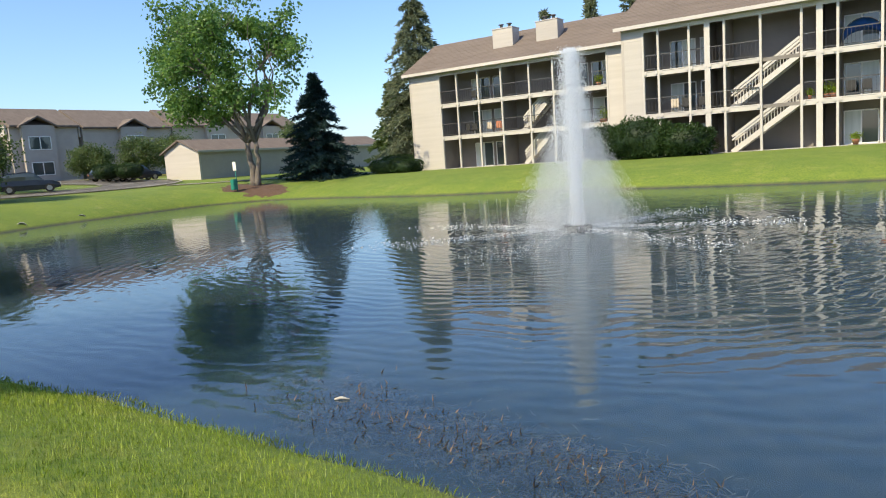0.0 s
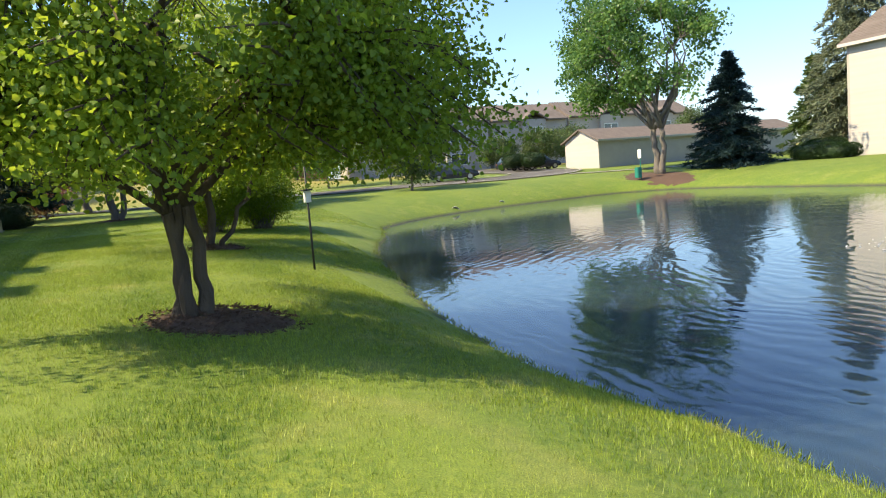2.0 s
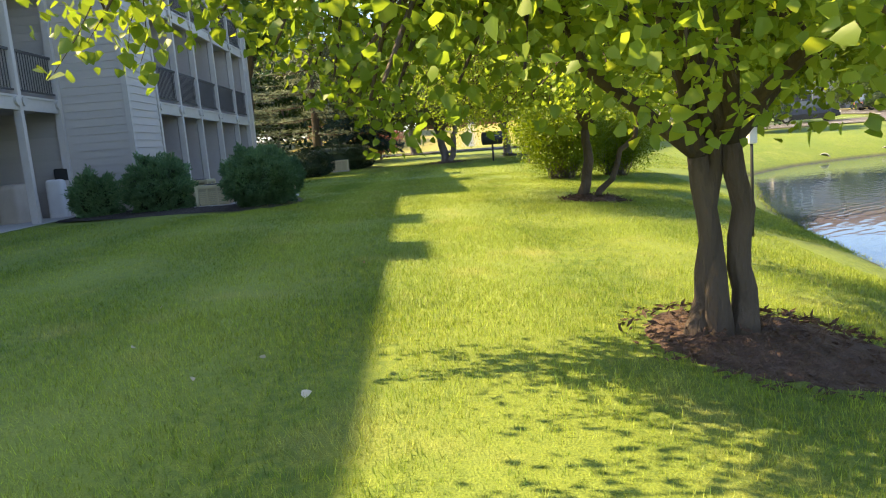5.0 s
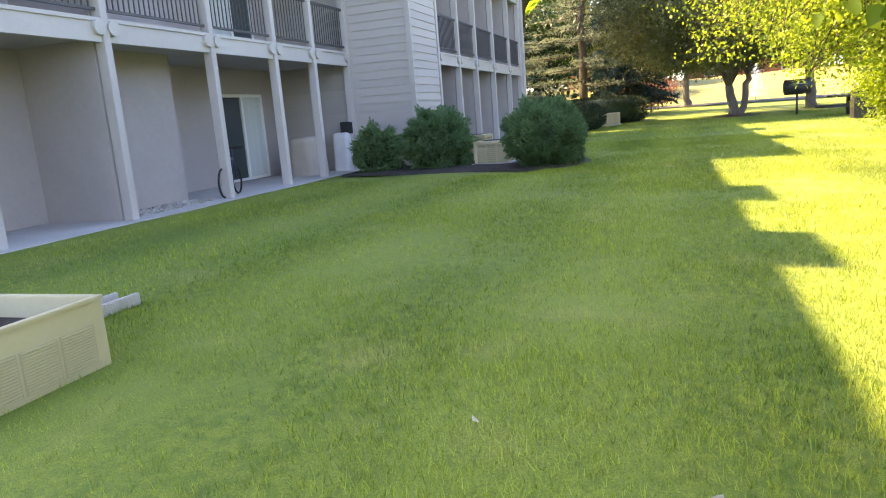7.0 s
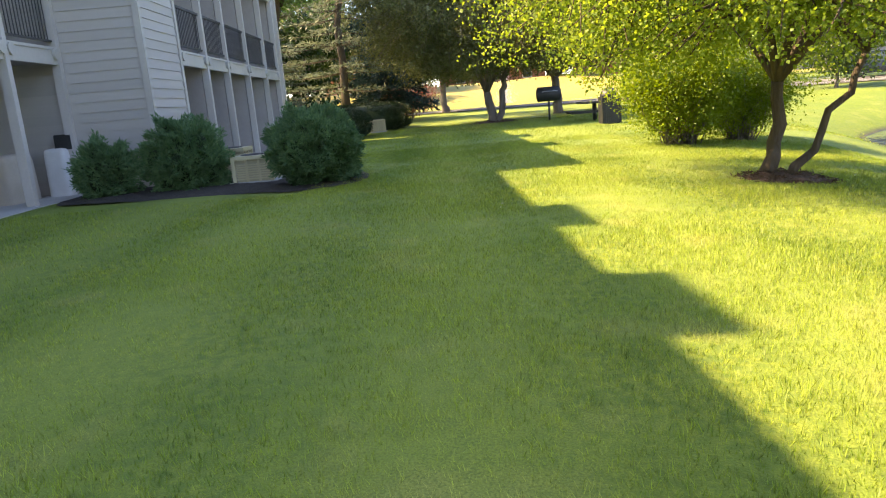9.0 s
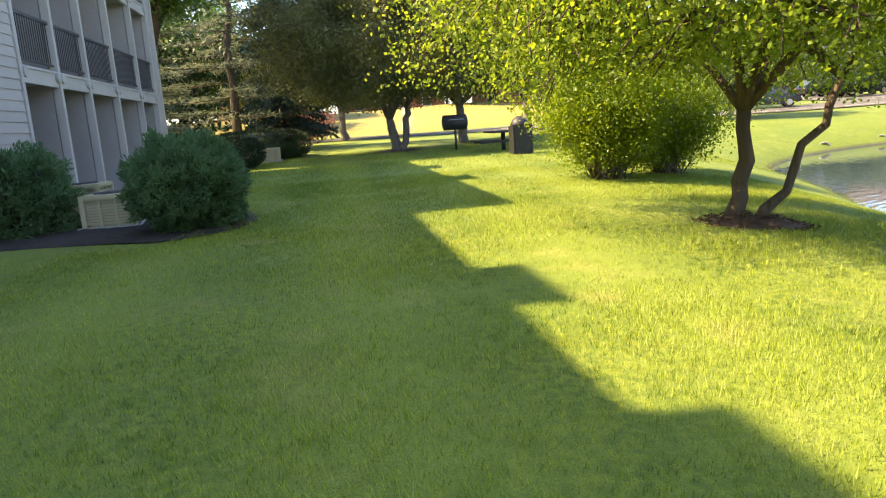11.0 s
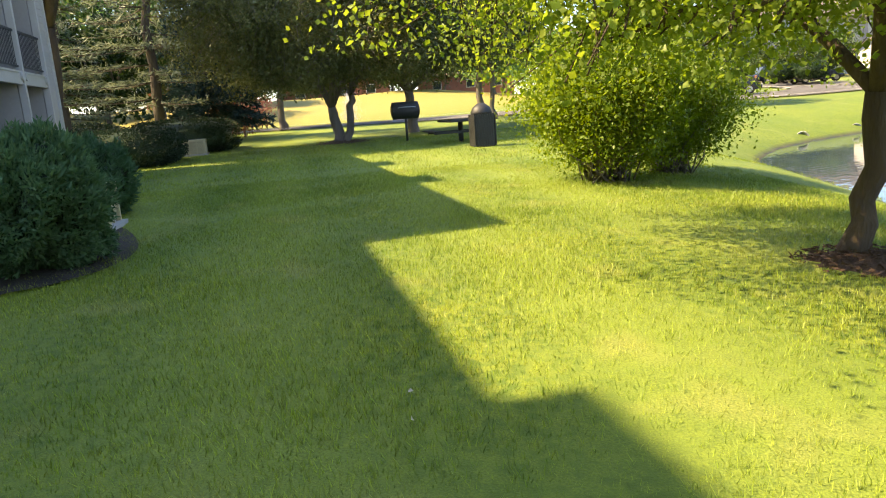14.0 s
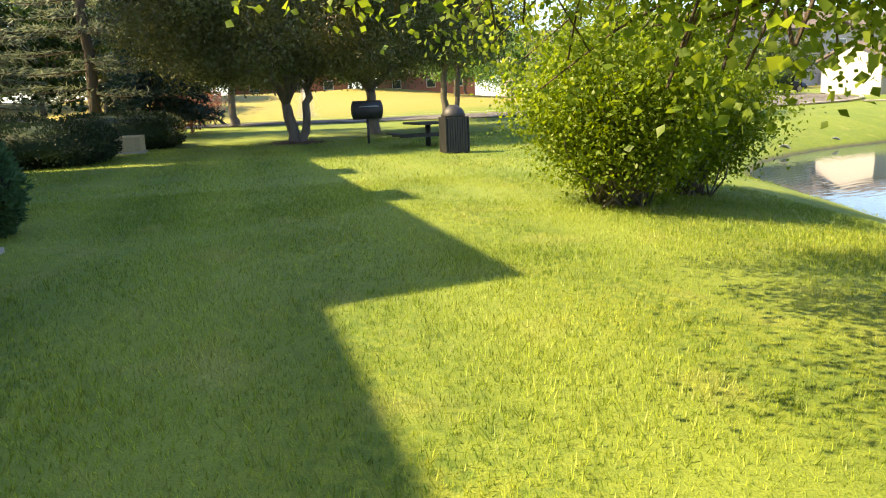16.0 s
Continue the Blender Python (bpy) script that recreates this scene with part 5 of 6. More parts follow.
def condenser(x, y, w, h, label):
    """An air conditioner outside: louvred sides between corner posts, a top with a round fan grille."""
    t = thing("air_conditioner", (x, y, gz(x, y)), label, "air conditioner", "air conditioners")
    z, r = gz(x, y), w / 2
    part("pad", boxes((x - r - 0.1, x + r + 0.1, y - r - 0.1, y + r + 0.1, z - 0.05, z + 0.06)), CONCRETE, t)
    part("coil", boxes((x - r + 0.05, x + r - 0.05, y - r + 0.05, y + r - 0.05, z + 0.06, z + h - 0.05)), TAN_DARK, t)
    for sx in (-1, 1):
        for sy in (-1, 1):
            part("corner_post", boxes((x + sx * r - 0.035, x + sx * r + 0.035, y + sy * r - 0.035, y + sy * r + 0.035, z + 0.06, z + h), bevel=0.006), TAN, t)
    n = int((h - 0.2) / 0.045)
    for side in range(4):
        bm = bmesh.new()
        for k in range(n):
            zz = z + 0.1 + k * 0.045
            if side < 2:
                yy = y + (r - 0.015) * (1 if side else -1)
                box(bm, x - r + 0.035, x + r - 0.035, yy - 0.012, yy + 0.012, zz, zz + 0.026)
            else:
                xx = x + (r - 0.015) * (1 if side == 3 else -1)
                box(bm, xx - 0.012, xx + 0.012, y - r + 0.035, y + r - 0.035, zz, zz + 0.026)
        for f in (-0.33, 0.33):
            if side < 2:
                box(bm, x + f * w * 0.5 - 0.02, x + f * w * 0.5 + 0.02, yy - 0.016, yy + 0.016, z + 0.06, z + h - 0.08)
            else:
                box(bm, xx - 0.016, xx + 0.016, y + f * w * 0.5 - 0.02, y + f * w * 0.5 + 0.02, z + 0.06, z + h - 0.08)
        tagged(part("louvre", bm, TAN, t), kind="stuff")
    part("top", boxes((x - r - 0.03, x + r + 0.03, y - r - 0.03, y + r + 0.03, z + h - 0.08, z + h), bevel=0.02), TAN, t)
    bm = bmesh.new()
    for k in range(5):
        rr = 0.06 + k * r * 0.15
        tube(bm, [(x + rr * math.cos(a * math.pi / 9), y + rr * math.sin(a * math.pi / 9), z + h + 0.01) for a in range(19)], [0.008] * 19, 4)
    part("fan_grille", bm, RAIL, t)
    return t


condenser(-23.55, -6.62, 0.72, 0.55, "tan louvred air conditioner between dark shrubs")
condenser(-24.9, -7.5, 0.75, 0.66, "tan louvred air conditioner beside the wall")
condenser(-25.0, -5.35, 0.7, 0.6, "tan louvred air conditioner behind a round shrub")
condenser(-44.6, -5.75, 0.85, 0.62, "tan louvred air conditioner beside a hedge")

# open-topped tan metal guard with louvred sides
G = thing("equipment_guard", (-10.15, -6.1, 0.0), "open-topped tan metal guard with louvred panels on the lawn", "equipment guard")
X0, X1, Y0, Y1, H = -10.68, -9.65, -6.66, -5.66, 0.37
for nm, sp in (("side_panel", (X0, X1, Y1 - 0.02, Y1, 0.0, H)), ("side_panel", (X0, X1, Y0, Y0 + 0.02, 0.0, H)), ("side_panel", (X0, X0 + 0.02, Y0 + 0.02, Y1 - 0.02, 0.0, H)), ("side_panel", (X1 - 0.02, X1, Y0 + 0.02, Y1 - 0.02, 0.0, H))):
    part(nm, boxes(sp), TAN, G)
for sp in ((X0 - 0.012, X1 + 0.012, Y1 - 0.03, Y1 + 0.012, H, H + 0.022), (X0 - 0.012, X1 + 0.012, Y0 - 0.012, Y0 + 0.03, H, H + 0.022), (X0 - 0.012, X0 + 0.03, Y0 + 0.03, Y1 - 0.03, H, H + 0.022), (X1 - 0.03, X1 + 0.012, Y0 + 0.03, Y1 - 0.03, H, H + 0.022)):
    part("rim", boxes(sp, bevel=0.004), TAN, G)
for k in range(4):
    for j in range(14):
        xa = X0 + 0.09 + k * 0.235
        z = 0.035 + j * 0.0155
        part("louvre", boxes((xa, xa + 0.2, Y1, Y1 + 0.009, z, z + 0.0095)), TAN, G)
    part("slot_backing", boxes((X0 + 0.08 + k * 0.235, X0 + 0.30 + k * 0.235, Y1, Y1 + 0.002, 0.03, 0.25)), TAN_DARK, G)
part("floor", boxes((X0 + 0.02, X1 - 0.02, Y0 + 0.02, Y1 - 0.02, 0.0, 0.26)), SOIL, G)
w = thing("splash_block", (-11.55, -6.6, 0.0), "pale concrete splash block lying in the grass", "splash block")
part("trough", boxes((-11.85, -11.25, -6.72, -6.68, 0.0, 0.09), (-11.85, -11.25, -6.52, -6.48, 0.0, 0.09), (-11.85, -11.25, -6.68, -6.52, 0.0, 0.04), bevel=0.008), STONE, w)


def draped(name, x0, x1, y0, y1, h, material, label, category, seed):
    """A thing under a loose cover: rounded top, folds down the sides."""
    t = thing(name, ((x0 + x1) / 2, (y0 + y1) / 2, 0.03), label, category)
    bm = bmesh.new()
    rings, n = [], 40
    for k, (f, s) in enumerate(((0.0, 1.04), (0.3, 1.02), (0.6, 1.0), (0.85, 0.98), (0.95, 0.94), (1.0, 0.80), (1.01, 0.3))):
        ring = []
        for j in range(n):
            a = 2 * math.pi * j / n
            cxx, syy = math.copysign(abs(math.cos(a)) ** 0.45, math.cos(a)), math.copysign(abs(math.sin(a)) ** 0.45, math.sin(a))
            fold = 1 + 0.05 * (1 - f) * noise.noise(Vector((cxx * 4, syy * 4, seed)))
            ring.append(bm.verts.new(((x0 + x1) / 2 + cxx * (x1 - x0) / 2 * s * fold, (y0 + y1) / 2 + syy * (y1 - y0) / 2 * s * fold, 0.03 + h * f + 0.02 * noise.noise(Vector((cxx * 2, syy * 2, f * 2 + seed))) * (k > 0))))
        rings.append(ring)
    for a, b in zip(rings, rings[1:]):
        for j in range(n):
            bm.faces.new((a[j], a[(j + 1) % n], b[(j + 1) % n], b[j]))
    bm.faces.new(rings[-1])
    part("cover", bm, material, t, smooth=True)
    for sx in (x0 + 0.1, x1 - 0.1):
        for sy in (y0 + 0.1, y1 - 0.1):
            part("leg", boxes((sx - 0.02, sx + 0.02, sy - 0.02, sy + 0.02, 0.02, 0.08)), BLACK, t)
    return t


draped("covered_grill", -24.0, -22.95, -11.7, -11.1, 0.92, CANVAS, "beige canvas-covered grill on the patio", "grill", 1)
draped("covered_smoker", -24.33, -24.0, -11.0, -10.55, 0.95, PALE, "pale plastic-covered cart beside the siding wall", "cart", 2)
M = thing("meter_box", (-24.37, -10.64, 0.0), "black utility box on thin conduits against the siding", "meter box")
part("box", boxes((-24.36, -24.22, -10.82, -10.46, 0.94, 1.26), bevel=0.015), BLACK, M)
for yy in (-10.76, -10.66, -10.55):
    bm = bmesh.new()
    tube(bm, [(-24.3, yy, 0.0), (-24.3, yy, 0.5), (-24.3, yy, 0.95)], [0.016] * 3, 6)
    part("conduit", bm, STEEL, M)
B = thing("bicycle", (-18.95, -10.95, 0.03), "dark blue bicycle leaning behind a patio post", "bicycle")
for yy in (-11.35, -10.55):
    bm = bmesh.new()
    tube(bm, [(-18.95, yy + 0.26 * math.cos(a * math.pi / 12), 0.31 + 0.26 * math.sin(a * math.pi / 12)) for a in range(25)], [0.02] * 25, 5)
    part("wheel", bm, TYRE, B)
bm = bmesh.new()
for a, c in (((-18.95, -11.35, 0.31), (-18.95, -11.2, 0.75)), ((-18.95, -11.2, 0.75), (-18.95, -10.7, 0.72)), ((-18.95, -10.7, 0.72), (-18.95, -10.95, 0.3)), ((-18.95, -10.95, 0.3), (-18.95, -11.2, 0.75)), ((-18.95, -10.55, 0.31), (-18.95, -10.68, 0.9))):
    tube(bm, [a, c], [0.022, 0.022], 6)
part("frame", bm, NAVY, B)
B.rotation_euler = (0, 0, 1.87)
part("saddle", boxes((-19.02, -18.88, -11.3, -11.06, 0.8, 0.86), bevel=0.02), BLACK, B)
part("handlebar", boxes((-19.2, -18.7, -10.7, -10.66, 0.9, 0.94), bevel=0.012), BLACK, B)
B.location = (-19.05, -10.66, 0.03)
# loose gravel on the bare patio
rng = np.random.default_rng(4)
P = thing("gravel_patch", (-17.5, -11.2, 0.03), "pale loose gravel strewn over a bare patio", "gravel")
n = 900
at = np.stack([rng.uniform(-18.6, -16.4, n), -10.6 - rng.beta(1, 1.6, n) * 1.2, np.full(n, 0.032)], 1)
tagged(leaf_cloud("gravel", at, 0.06, STONE, P, rng, rng.normal(size=(n, 3)) * np.array([1, 1, 0.3]), 0.9, 0.2), kind="stuff")

# ---- picnic spot ----
K = thing("park_grill", (-42.3, 2.45, gz(-42.3, 2.45)), "black steel park grill on a post", "grill")
z = gz(-42.3, 2.45)
bm = bmesh.new()
tube(bm, [(-42.3, 2.45, z - 0.1), (-42.3, 2.45, z + 0.95)], [0.05, 0.05], 10)
part("post", bm, BLACK, K)
bm = bmesh.new()
tube(bm, [(-42.3, 1.9, z + 1.2), (-42.3, 1.95, z + 1.2), (-42.3, 2.95, z + 1.2), (-42.3, 3.0, z + 1.2)], [0.2, 0.33, 0.33, 0.2], 16)
part("firebox", bm, BLACK, K)
bm = bmesh.new()
tube(bm, [(-41.95, 2.1, z + 1.3), (-41.88, 2.2, z + 1.32), (-41.88, 2.7, z + 1.32), (-41.95, 2.8, z + 1.3)], [0.02] * 4, 6)
part("lid_handle", bm, STEEL, K)
z = gz(-39.6, 3.95)
T = thing("picnic_table", (-39.6, 3.95, z), "dark pedestal picnic table with two benches in the shade", "picnic table")
part("tabletop", boxes((-40.6, -38.6, 3.3, 4.5, z + 0.72, z + 0.79), bevel=0.015), BLACK, T)
bm = bmesh.new()
tube(bm, [(-39.6, 3.9, z - 0.05), (-39.6, 3.9, z + 0.72)], [0.09, 0.09], 12)
part("pedestal", bm, BLACK, T)
for yy in (2.85, 4.75):
    part("bench", boxes((-40.6, -38.6, yy - 0.15, yy + 0.15, z + 0.41, z + 0.46), bevel=0.012), BLACK, T)
for xx in (-40.1, -39.1):
    part("support_arm", boxes((xx - 0.04, xx + 0.04, 2.8, 4.8, z + 0.33, z + 0.41)), BLACK, T)
z = gz(-36.0, 3.6)
L = thing("litter_bin", (-36.0, 3.6, z), "dark slatted litter bin with a domed lid", "litter bin")
part("liner", boxes((-36.3, -35.7, 3.3, 3.9, z, z + 0.95)), BLACK, L)
# slats in black instead of rail grey, to carry the tree's shade
for k in range(8):
    for sy in (3.27, 3.93):
        xx = -36.28 + k * 0.08
        part("slat", boxes((xx, xx + 0.06, sy - 0.015, sy + 0.015, z + 0.03, z + 1.0)), BLACK, L)
    for sx in (-36.33, -35.67):
        yy = 3.32 + k * 0.072
        part("slat", boxes((sx - 0.015, sx + 0.015, yy, yy + 0.055, z + 0.03, z + 1.0)), BLACK, L)
bm = bmesh.new()
tube(bm, [(-36, 3.6, z + 0.98), (-36, 3.6, z + 1.05), (-36, 3.6, z + 1.2), (-36, 3.6, z + 1.33)], [0.33, 0.34, 0.27, 0.1], 18)
part("lid", bm, BLACK, L)

# ---- round the pond ----
z = gz(-15.35, 2.92)
Q = thing("marker_post", (-15.35, 2.92, z), "thin dark post with a small pale box near its top", "post")
bm = bmesh.new()
tube(bm, [(-15.35, 2.92, z - 0.1), (-15.35, 2.92, z + 0.9), (-15.36, 2.92, z + 1.95)], [0.022, 0.022, 0.02], 8)
part("pole", bm, BLACK, Q)
part("box", boxes((-15.42, -15.30, 2.86, 2.98, z + 1.28, z + 1.5), bevel=0.01), PALE, Q)
part("cap", boxes((-15.45, -15.27, 2.83, 3.01, z + 1.5, z + 1.53)), BLACK, Q)
z = gz(-42.6, 35.3)
V = thing("pet_station", (-42.6, 35.3, z), "green pet-waste bin on a post with a small sign", "waste station")
part("bin", boxes((-42.8, -42.4, 35.1, 35.5, z + 0.15, z + 0.95), bevel=0.04), GREEN_PAINT, V)
bm = bmesh.new()
tube(bm, [(-42.6, 35.55, z - 0.1), (-42.6, 35.55, z + 2.3)], [0.035, 0.035], 8)
part("post", bm, GREEN_PAINT, V)
part("sign", boxes((-42.78, -42.42, 35.48, 35.51, z + 1.6, z + 2.25)), PALE, V)


def outfall(x, y, turn, label):
    """A flared concrete pipe end in the bank."""
    z = WATER - 0.04
    t = thing("outfall_pipe", (x, y, z), label, "pipe", "outfall pipes")
    m = pose(x, y, z, 0, 0, turn)
    bm = bmesh.new()
    n = 18
    prof = ((-1.0, 0.2), (0.0, 0.2), (0.2, 0.27), (0.2, 0.23), (0.0, 0.16), (-1.0, 0.16))
    rings = [[bm.verts.new(m @ Vector((px, r * math.cos(2 * math.pi * k / n), 0.15 + r * math.sin(2 * math.pi * k / n)))) for k in range(n)] for px, r in prof]
    for a, b in zip(rings, rings[1:]):
        for k in range(n):
            bm.faces.new((a[k], a[(k + 1) % n], b[(k + 1) % n], b[k]))
    part("pipe", bm, STONE, t, smooth=True)
    bm = boxes((0.05, 0.5, -0.38, -0.26, -0.2, 0.04), (0.05, 0.55, 0.24, 0.38, -0.2, 0.05), bevel=0.04)
    bmesh.ops.transform(bm, matrix=m, verts=bm.verts[:])
    part("apron", bm, STONE, t)


outfall(-41.05, 22.4, -15, "pale flared concrete outfall pipe in the pond bank")
outfall(-39.5, 18.3, -25, "pale flared concrete outfall pipe in the pond bank")
# weed mats under the near shore
rng = np.random.default_rng(6)
Wd = thing("pond_weed", (-2.5, 4.3, WATER - 0.1), "brown and pale pond weed drifting just under the water", "pond weed")
for k in range(9):
    n = 1500
    cxx, cyy = -4.6 + k * 0.45 + rng.normal() * 0.2, 4.35 - 0.03 * k + rng.normal() * 0.22
    s = rng.normal(size=(n, 2)) * np.array([0.5, 0.22])
    at = np.stack([cxx + s[:, 0], cyy + s[:, 1] - 0.25 * s[:, 0], WATER - 0.03 - 0.12 * rng.random(n)], 1)
    way = np.stack([np.ones(n), -0.35 + rng.normal(size=n) * 0.5, rng.normal(size=n) * 0.05], 1)
    tagged(leaf_cloud("weed_strand", at, 0.11, WEED if k % 3 != 2 else BARK, Wd, rng, way, 0.03, 0.8), kind="stuff")
S2 = thing("driftwood", (-4.3, 4.55, WATER), "small pale stick floating on the pond", "stick")
bm = bmesh.new()
tube(bm, [(-4.38, 4.51, WATER + 0.005), (-4.33, 4.54, WATER + 0.018), (-4.25, 4.57, WATER + 0.006)], [0.01, 0.016, 0.008], 7)
part("wood", bm, STONE, S2)
# long grass along the water's edge
n = 9000
k = rng.integers(0, len(EDGE), n)
f = rng.random(n)[:, None]
e = EDGE[k] * (1 - f) + np.roll(EDGE, -1, 0)[k] * f
e = e + rng.normal(size=(n, 2)) * 0.09
keep = (e[:, 1] < 12) & (e[:, 0] > -34) & (e[:, 0] < 2)
e = e[keep]
tagged(leaf_cloud("shore_grass", np.stack([e[:, 0], e[:, 1], np.maximum(ground_height(e[:, 0], e[:, 1]), WATER - 0.05)], 1), 0.075, BLADE, None, rng, np.tile([0, 0.25, 1.0], (len(e), 1)), 0.06, 0.35), "longer grass fringing the water's edge", "grass", kind="stuff")


def car(x, y, turn, paint, label):
    """A parked car: lofted body, glasshouse, wheels."""
    z = gz(x, y) + 0.05
    t = thing("car", (x, y, z), label, "car", "parked cars")
    m = pose(x, y, z, 0, 0, turn)
    def loft(rows, mat, nm):
        bm = bmesh.new()
        rings = []
        for px, w, z0, z1 in rows:
            rings.append([bm.verts.new(m @ Vector(c)) for c in ((px, -w, z0), (px, -w * 1.02, (z0 + z1) / 2), (px, -w * 0.9, z1), (px, w * 0.9, z1), (px, w * 1.02, (z0 + z1) / 2), (px, w, z0))])
        for a, b in zip(rings, rings[1:]):
            for k in range(6):
                bm.faces.new((a[k], a[(k + 1) % 6], b[(k + 1) % 6], b[k]))
        bm.faces.new(rings[0])
        bm.faces.new(rings[-1][::-1])
        bmesh.ops.recalc_face_normals(bm, faces=bm.faces[:])
        return part(nm, bm, mat, t)
    loft(((-2.2, 0.75, 0.35, 0.75), (-2.0, 0.88, 0.25, 0.95), (-1.2, 0.9, 0.22, 1.0), (0.6, 0.9, 0.22, 0.98), (1.6, 0.88, 0.25, 0.88), (2.15, 0.75, 0.35, 0.68)), paint, "body")
    loft(((-2.0, 0.72, 0.95, 0.97), (-1.5, 0.76, 0.98, 1.52), (-0.2, 0.78, 0.98, 1.6), (0.4, 0.76, 0.97, 1.5), (1.05, 0.7, 0.92, 0.95)), GLASS, "glasshouse")
    loft(((-1.5, 0.7, 1.5, 1.57), (-0.2, 0.72, 1.56, 1.65), (0.4, 0.68, 1.48, 1.54)), paint, "roof_panel")
    for px in (-1.35, 1.35):
        for py in (-0.82, 0.82):
            bm = bmesh.new()
            bmesh.ops.create_cone(bm, cap_ends=True, segments=18, radius1=0.33, radius2=0.33, depth=0.2, matrix=m @ Matrix.Translation((px, py, 0.33)) @ pose(0, 0, 0, 90, 0, 0))
            wh = part("wheel", bm, TYRE, t)
            bm = bmesh.new()
            bmesh.ops.create_cone(bm, cap_ends=True, segments=14, radius1=0.2, radius2=0.2, depth=0.22, matrix=m @ Matrix.Translation((px, py, 0.33)) @ pose(0, 0, 0, 90, 0, 0))
            part("rim", bm, STEEL, wh)
    for py in (-0.6, 0.6):
        bm = boxes((2.08, 2.16, py - 0.14, py + 0.14, 0.55, 0.68))
        bmesh.ops.transform(bm, matrix=m, verts=bm.verts[:])
        part("headlight", bm, PALE, t)
        bm = boxes((-2.2, -2.12, py - 0.14, py + 0.14, 0.6, 0.8))
        bmesh.ops.transform(bm, matrix=m, verts=bm.verts[:])
        part("tail_light", bm, CLAY, t)


car(-57.3, 27.6, 62, CARDARK, "dark parked car on the drive")
car(-66.5, 42.9, 80, CARDARK, "dark parked car near the garage")
car(-69.4, 43.2, 85, CARSILVER, "grey parked car near the row houses")
car(-72.3, 43.4, 88, CARDARK, "dark parked car near the row houses")


# ---- balcony furniture across the pond ----
def balcony_chair(x, y, z, turn, mat, label):
    t = thing("balcony_chair", (x, y, z), label, "chair", "balcony chairs")
    m = pose(x, y, z, 0, 0, turn)
    def put(nm, *sp):
        bm = boxes(*sp, bevel=0.01)
        bmesh.ops.transform(bm, matrix=m, verts=bm.verts[:])
        part(nm, bm, mat, t)
    put("seat", (-0.25, 0.25, -0.25, 0.25, 0.38, 0.45))
    put("backrest", (-0.25, 0.25, 0.2, 0.26, 0.45, 0.95))
    for a in (-0.22, 0.22):
        for b in (-0.22, 0.22):
            put("leg", (a - 0.02, a + 0.02, b - 0.02, b + 0.02, 0.0, 0.38))
        put("armrest", (a - 0.03, a + 0.03, -0.24, 0.22, 0.62, 0.66))


for x, z, mat, lab in ((-31.0, 2.8, BLACK, "dark balcony chair"), (-30.3, 2.8, BLACK, "dark balcony chair"), (-28.9, 2.8, CANVAS, "beige cushioned balcony chair"), (-28.0, 2.8, CLAY, "brown wicker balcony chair"), (-30.2, 5.5, BLACK, "dark balcony chair")):
    balcony_chair(x, 51.0, z, 180, mat, lab + " behind the railing")
for x, z, mat, lab in ((-13.0, 2.9, CANVAS, "beige chair with a towel"), (-12.3, 2.9, BLACK, "dark balcony chair"), (-11.2, 2.9, BLACK, "dark balcony chair"), (-2.9, 2.9, BLACK, "dark balcony chair"), (-2.1, 2.9, BLACK, "dark balcony chair"), (-1.0, 2.9, CLAY, "brown balcony chair")):
    balcony_chair(x, 48.0, z, 180, mat, lab + " behind the railing")


def potted_plant(x, y, z, r, h, foliage, seed, label):
    rng = np.random.default_rng(seed)
    t = thing("potted_plant", (x, y, z), label, "plant", "potted plants")
    bm = bmesh.new()
    tube(bm, [(x, y, z), (x, y, z + 0.26), (x, y, z + 0.3)], [r * 0.4, r * 0.55, r * 0.6], 14)
    part("pot", bm, CLAY, t)
    at = np.array([x, y, z + 0.3 + h * 0.45]) + rng.normal(size=(220, 3)) * np.array([r * 0.4, r * 0.4, h * 0.22])
    leaf_cloud("foliage", at, 0.13, foliage, t, rng, slim=0.5)


for k, (x, y, z, r, h) in enumerate(((-21.6, 50.5, 2.8, 0.5, 1.0), (-19.2, 50.4, 5.5, 0.35, 0.6), (-19.0, 50.5, 2.8, 0.5, 1.0), (-4.1, 47.4, 2.9, 0.4, 0.7), (-3.75, 47.4, 2.9, 0.4, 0.5), (-5.0, 47.4, 2.9, 0.2, 0.4), (-2.6, 46.7, 0.15, 0.35, 0.4), (-22.0, 50.5, 5.5, 0.3, 0.3))):
    potted_plant(x, y, z, r, h, LEAF_BUSH, 200 + k, "green plant in a terracotta pot on a balcony")
z = 5.72
C = thing("blue_canopy", (-2.3, 47.3, z), "bright blue domed beach shelter set up on a balcony", "canopy")
bm = bmesh.new()
rows = []
for i in range(11):
    a = math.pi * i / 10
    rows.append([bm.verts.new((-2.3 - 1.05 * math.cos(a), 47.2 + 1.2 * j / 4, z + 0.35 + 1.15 * math.sin(a) * (1 - 0.12 * j))) for j in range(5)])
for a, b in zip(rows, rows[1:]):
    for j in range(4):
        bm.faces.new((a[j], a[j + 1], b[j + 1], b[j]))
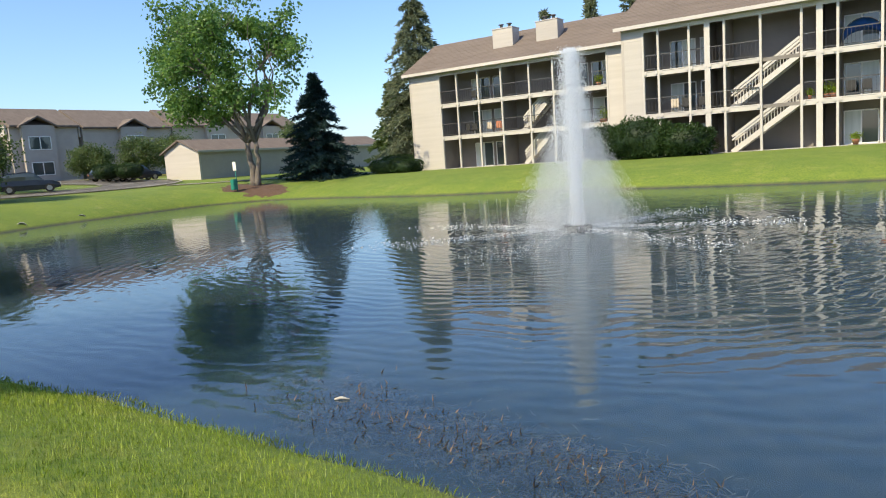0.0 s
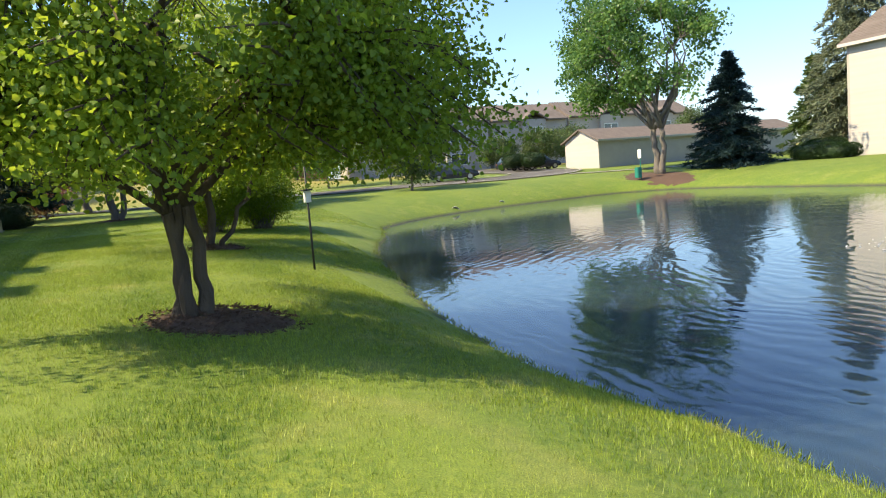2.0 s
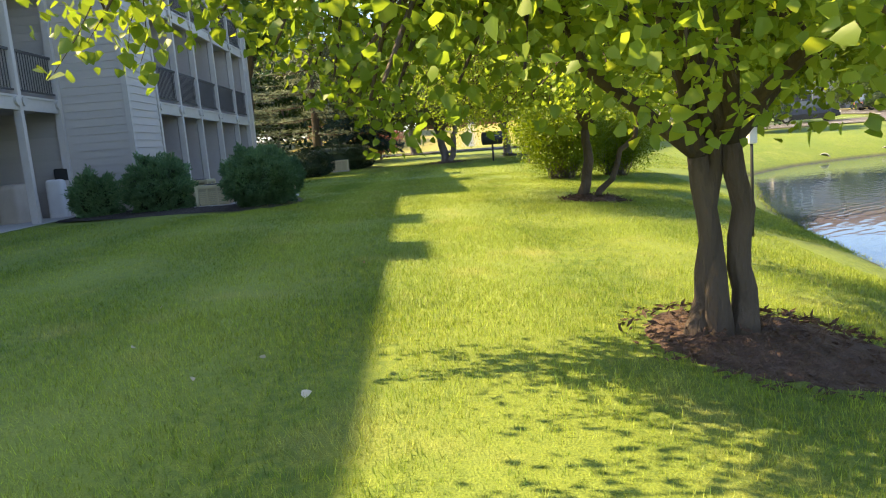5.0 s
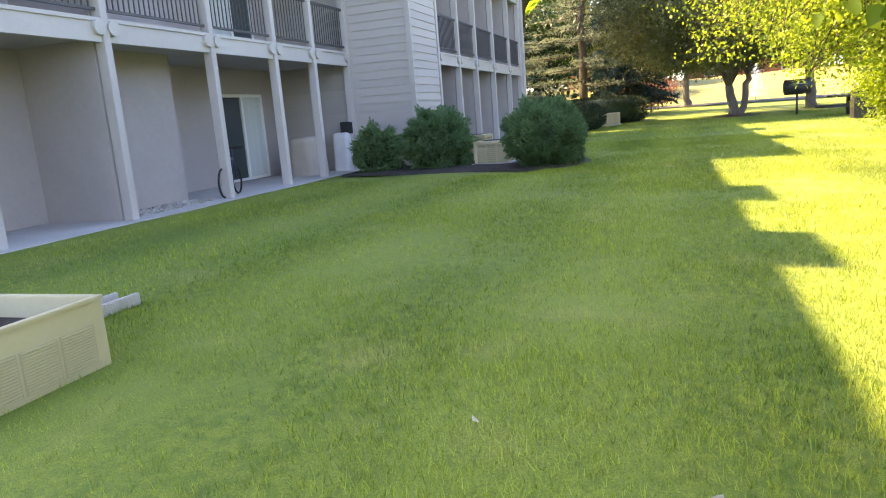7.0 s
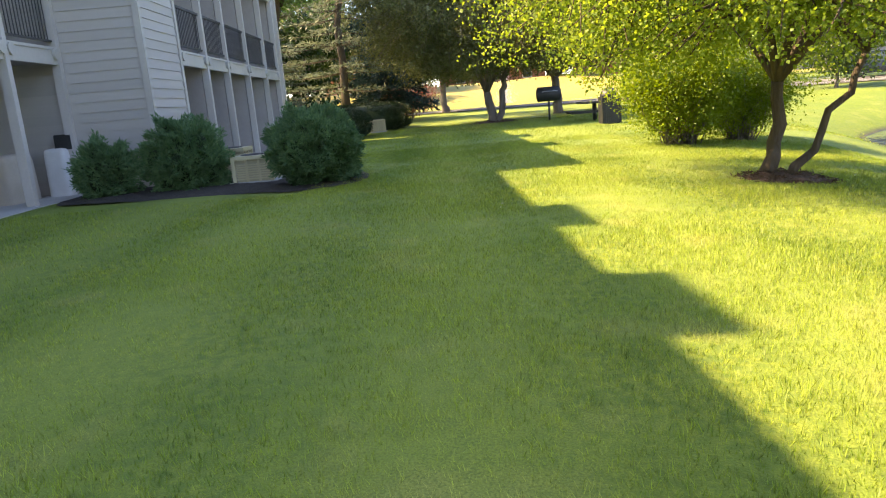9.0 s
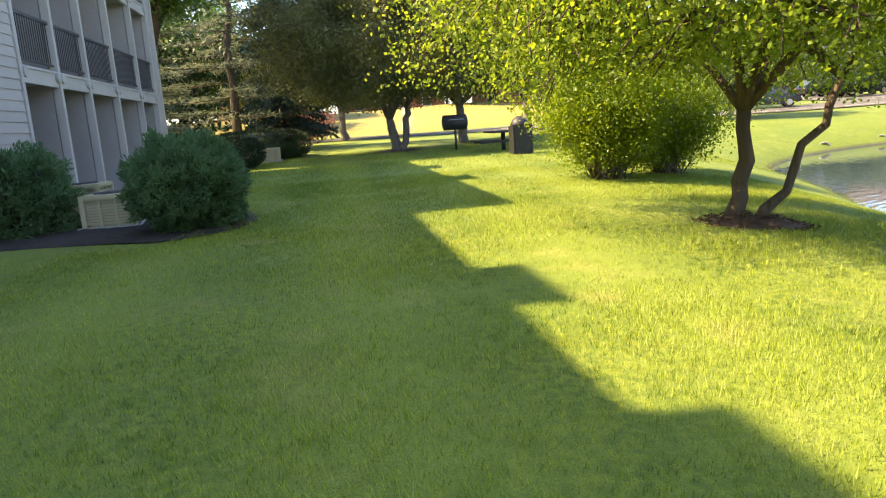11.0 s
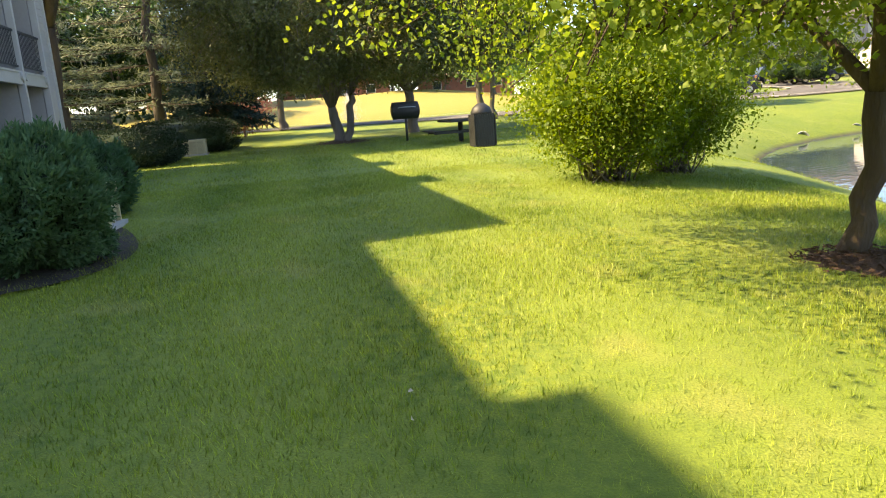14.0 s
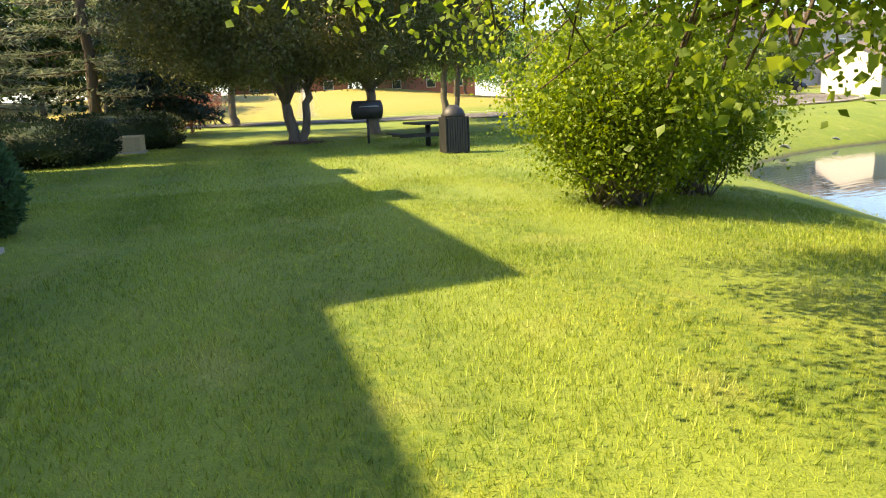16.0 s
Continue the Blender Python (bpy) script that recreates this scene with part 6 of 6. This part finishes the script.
bmesh.ops.solidify(bm, geom=bm.faces[:], thickness=0.02)
part("fabric", bm, BLUE, C, smooth=True)
bm = bmesh.new()
tube(bm, [(-2.3 - 1.06 * math.cos(math.pi * i / 10), 47.18, z + 0.36 + 1.16 * math.sin(math.pi * i / 10)) for i in range(11)], [0.02] * 11, 6)
part("hoop", bm, BLACK, C)
for xx in (-3.34, -1.26):
    part("leg", boxes((xx - 0.02, xx + 0.02, 47.17, 47.21, z, z + 0.4)), BLACK, C)

# fallen leaves on the lawn
rng = np.random.default_rng(13)
for k, (x, y) in enumerate(((-13.02, -2.23), (-9.60, -2.91), (-9.26, -2.28), (-11.43, -3.72), (-10.27, -3.46), (-9.91, -2.58), (-17.76, -2.43), (-18.05, -2.39))):
    ob = leaf_cloud("fallen_leaf", np.array([[x, y, gz(x, y) + 0.035]]), 0.045, CLAY if k == 0 else CANVAS, None, rng, np.array([[math.cos(k), math.sin(k), 0.15]]), 0.75, 0.1, True)
    tagged(ob, "single curled brown leaf lying on the grass" if k == 0 else "single pale dry leaf lying on the grass", "leaf", "fallen leaves")

# a low twig of the big tree, hanging over the walk
TW = thing("hanging_twig", (-9.95, -3.3, 1.55), "drooping leafy twig lit yellow-green from behind", "twig")
rng = np.random.default_rng(31)
bm, at = bmesh.new(), []
for k in range(5):
    a, c = Vector((-10.3 + rng.normal() * 0.1, -2.9, 2.6)), Vector((-10.0 + rng.normal() * 0.2, -3.25 + rng.normal() * 0.2, 1.58 + 0.25 * rng.random()))
    pts = bend(a, c, rng, 6, 0.06)
    tube(bm, pts, [0.008, 0.007, 0.006, 0.005, 0.004, 0.003, 0.002], 5)
    for q in pts[2:]:
        at += [np.array(q) + rng.normal(size=3) * 0.05 for _ in range(6)]
part("stem", bm, BARK, TW)
at = np.array(at)
leaf_cloud("foliage", at[at[:, 2] > 1.55], 0.085, LEAF_NEAR, TW, rng, np.tile([0.0, 0.0, -1.0], (int((at[:, 2] > 1.55).sum()), 1)), 0.85, 0.5, True)
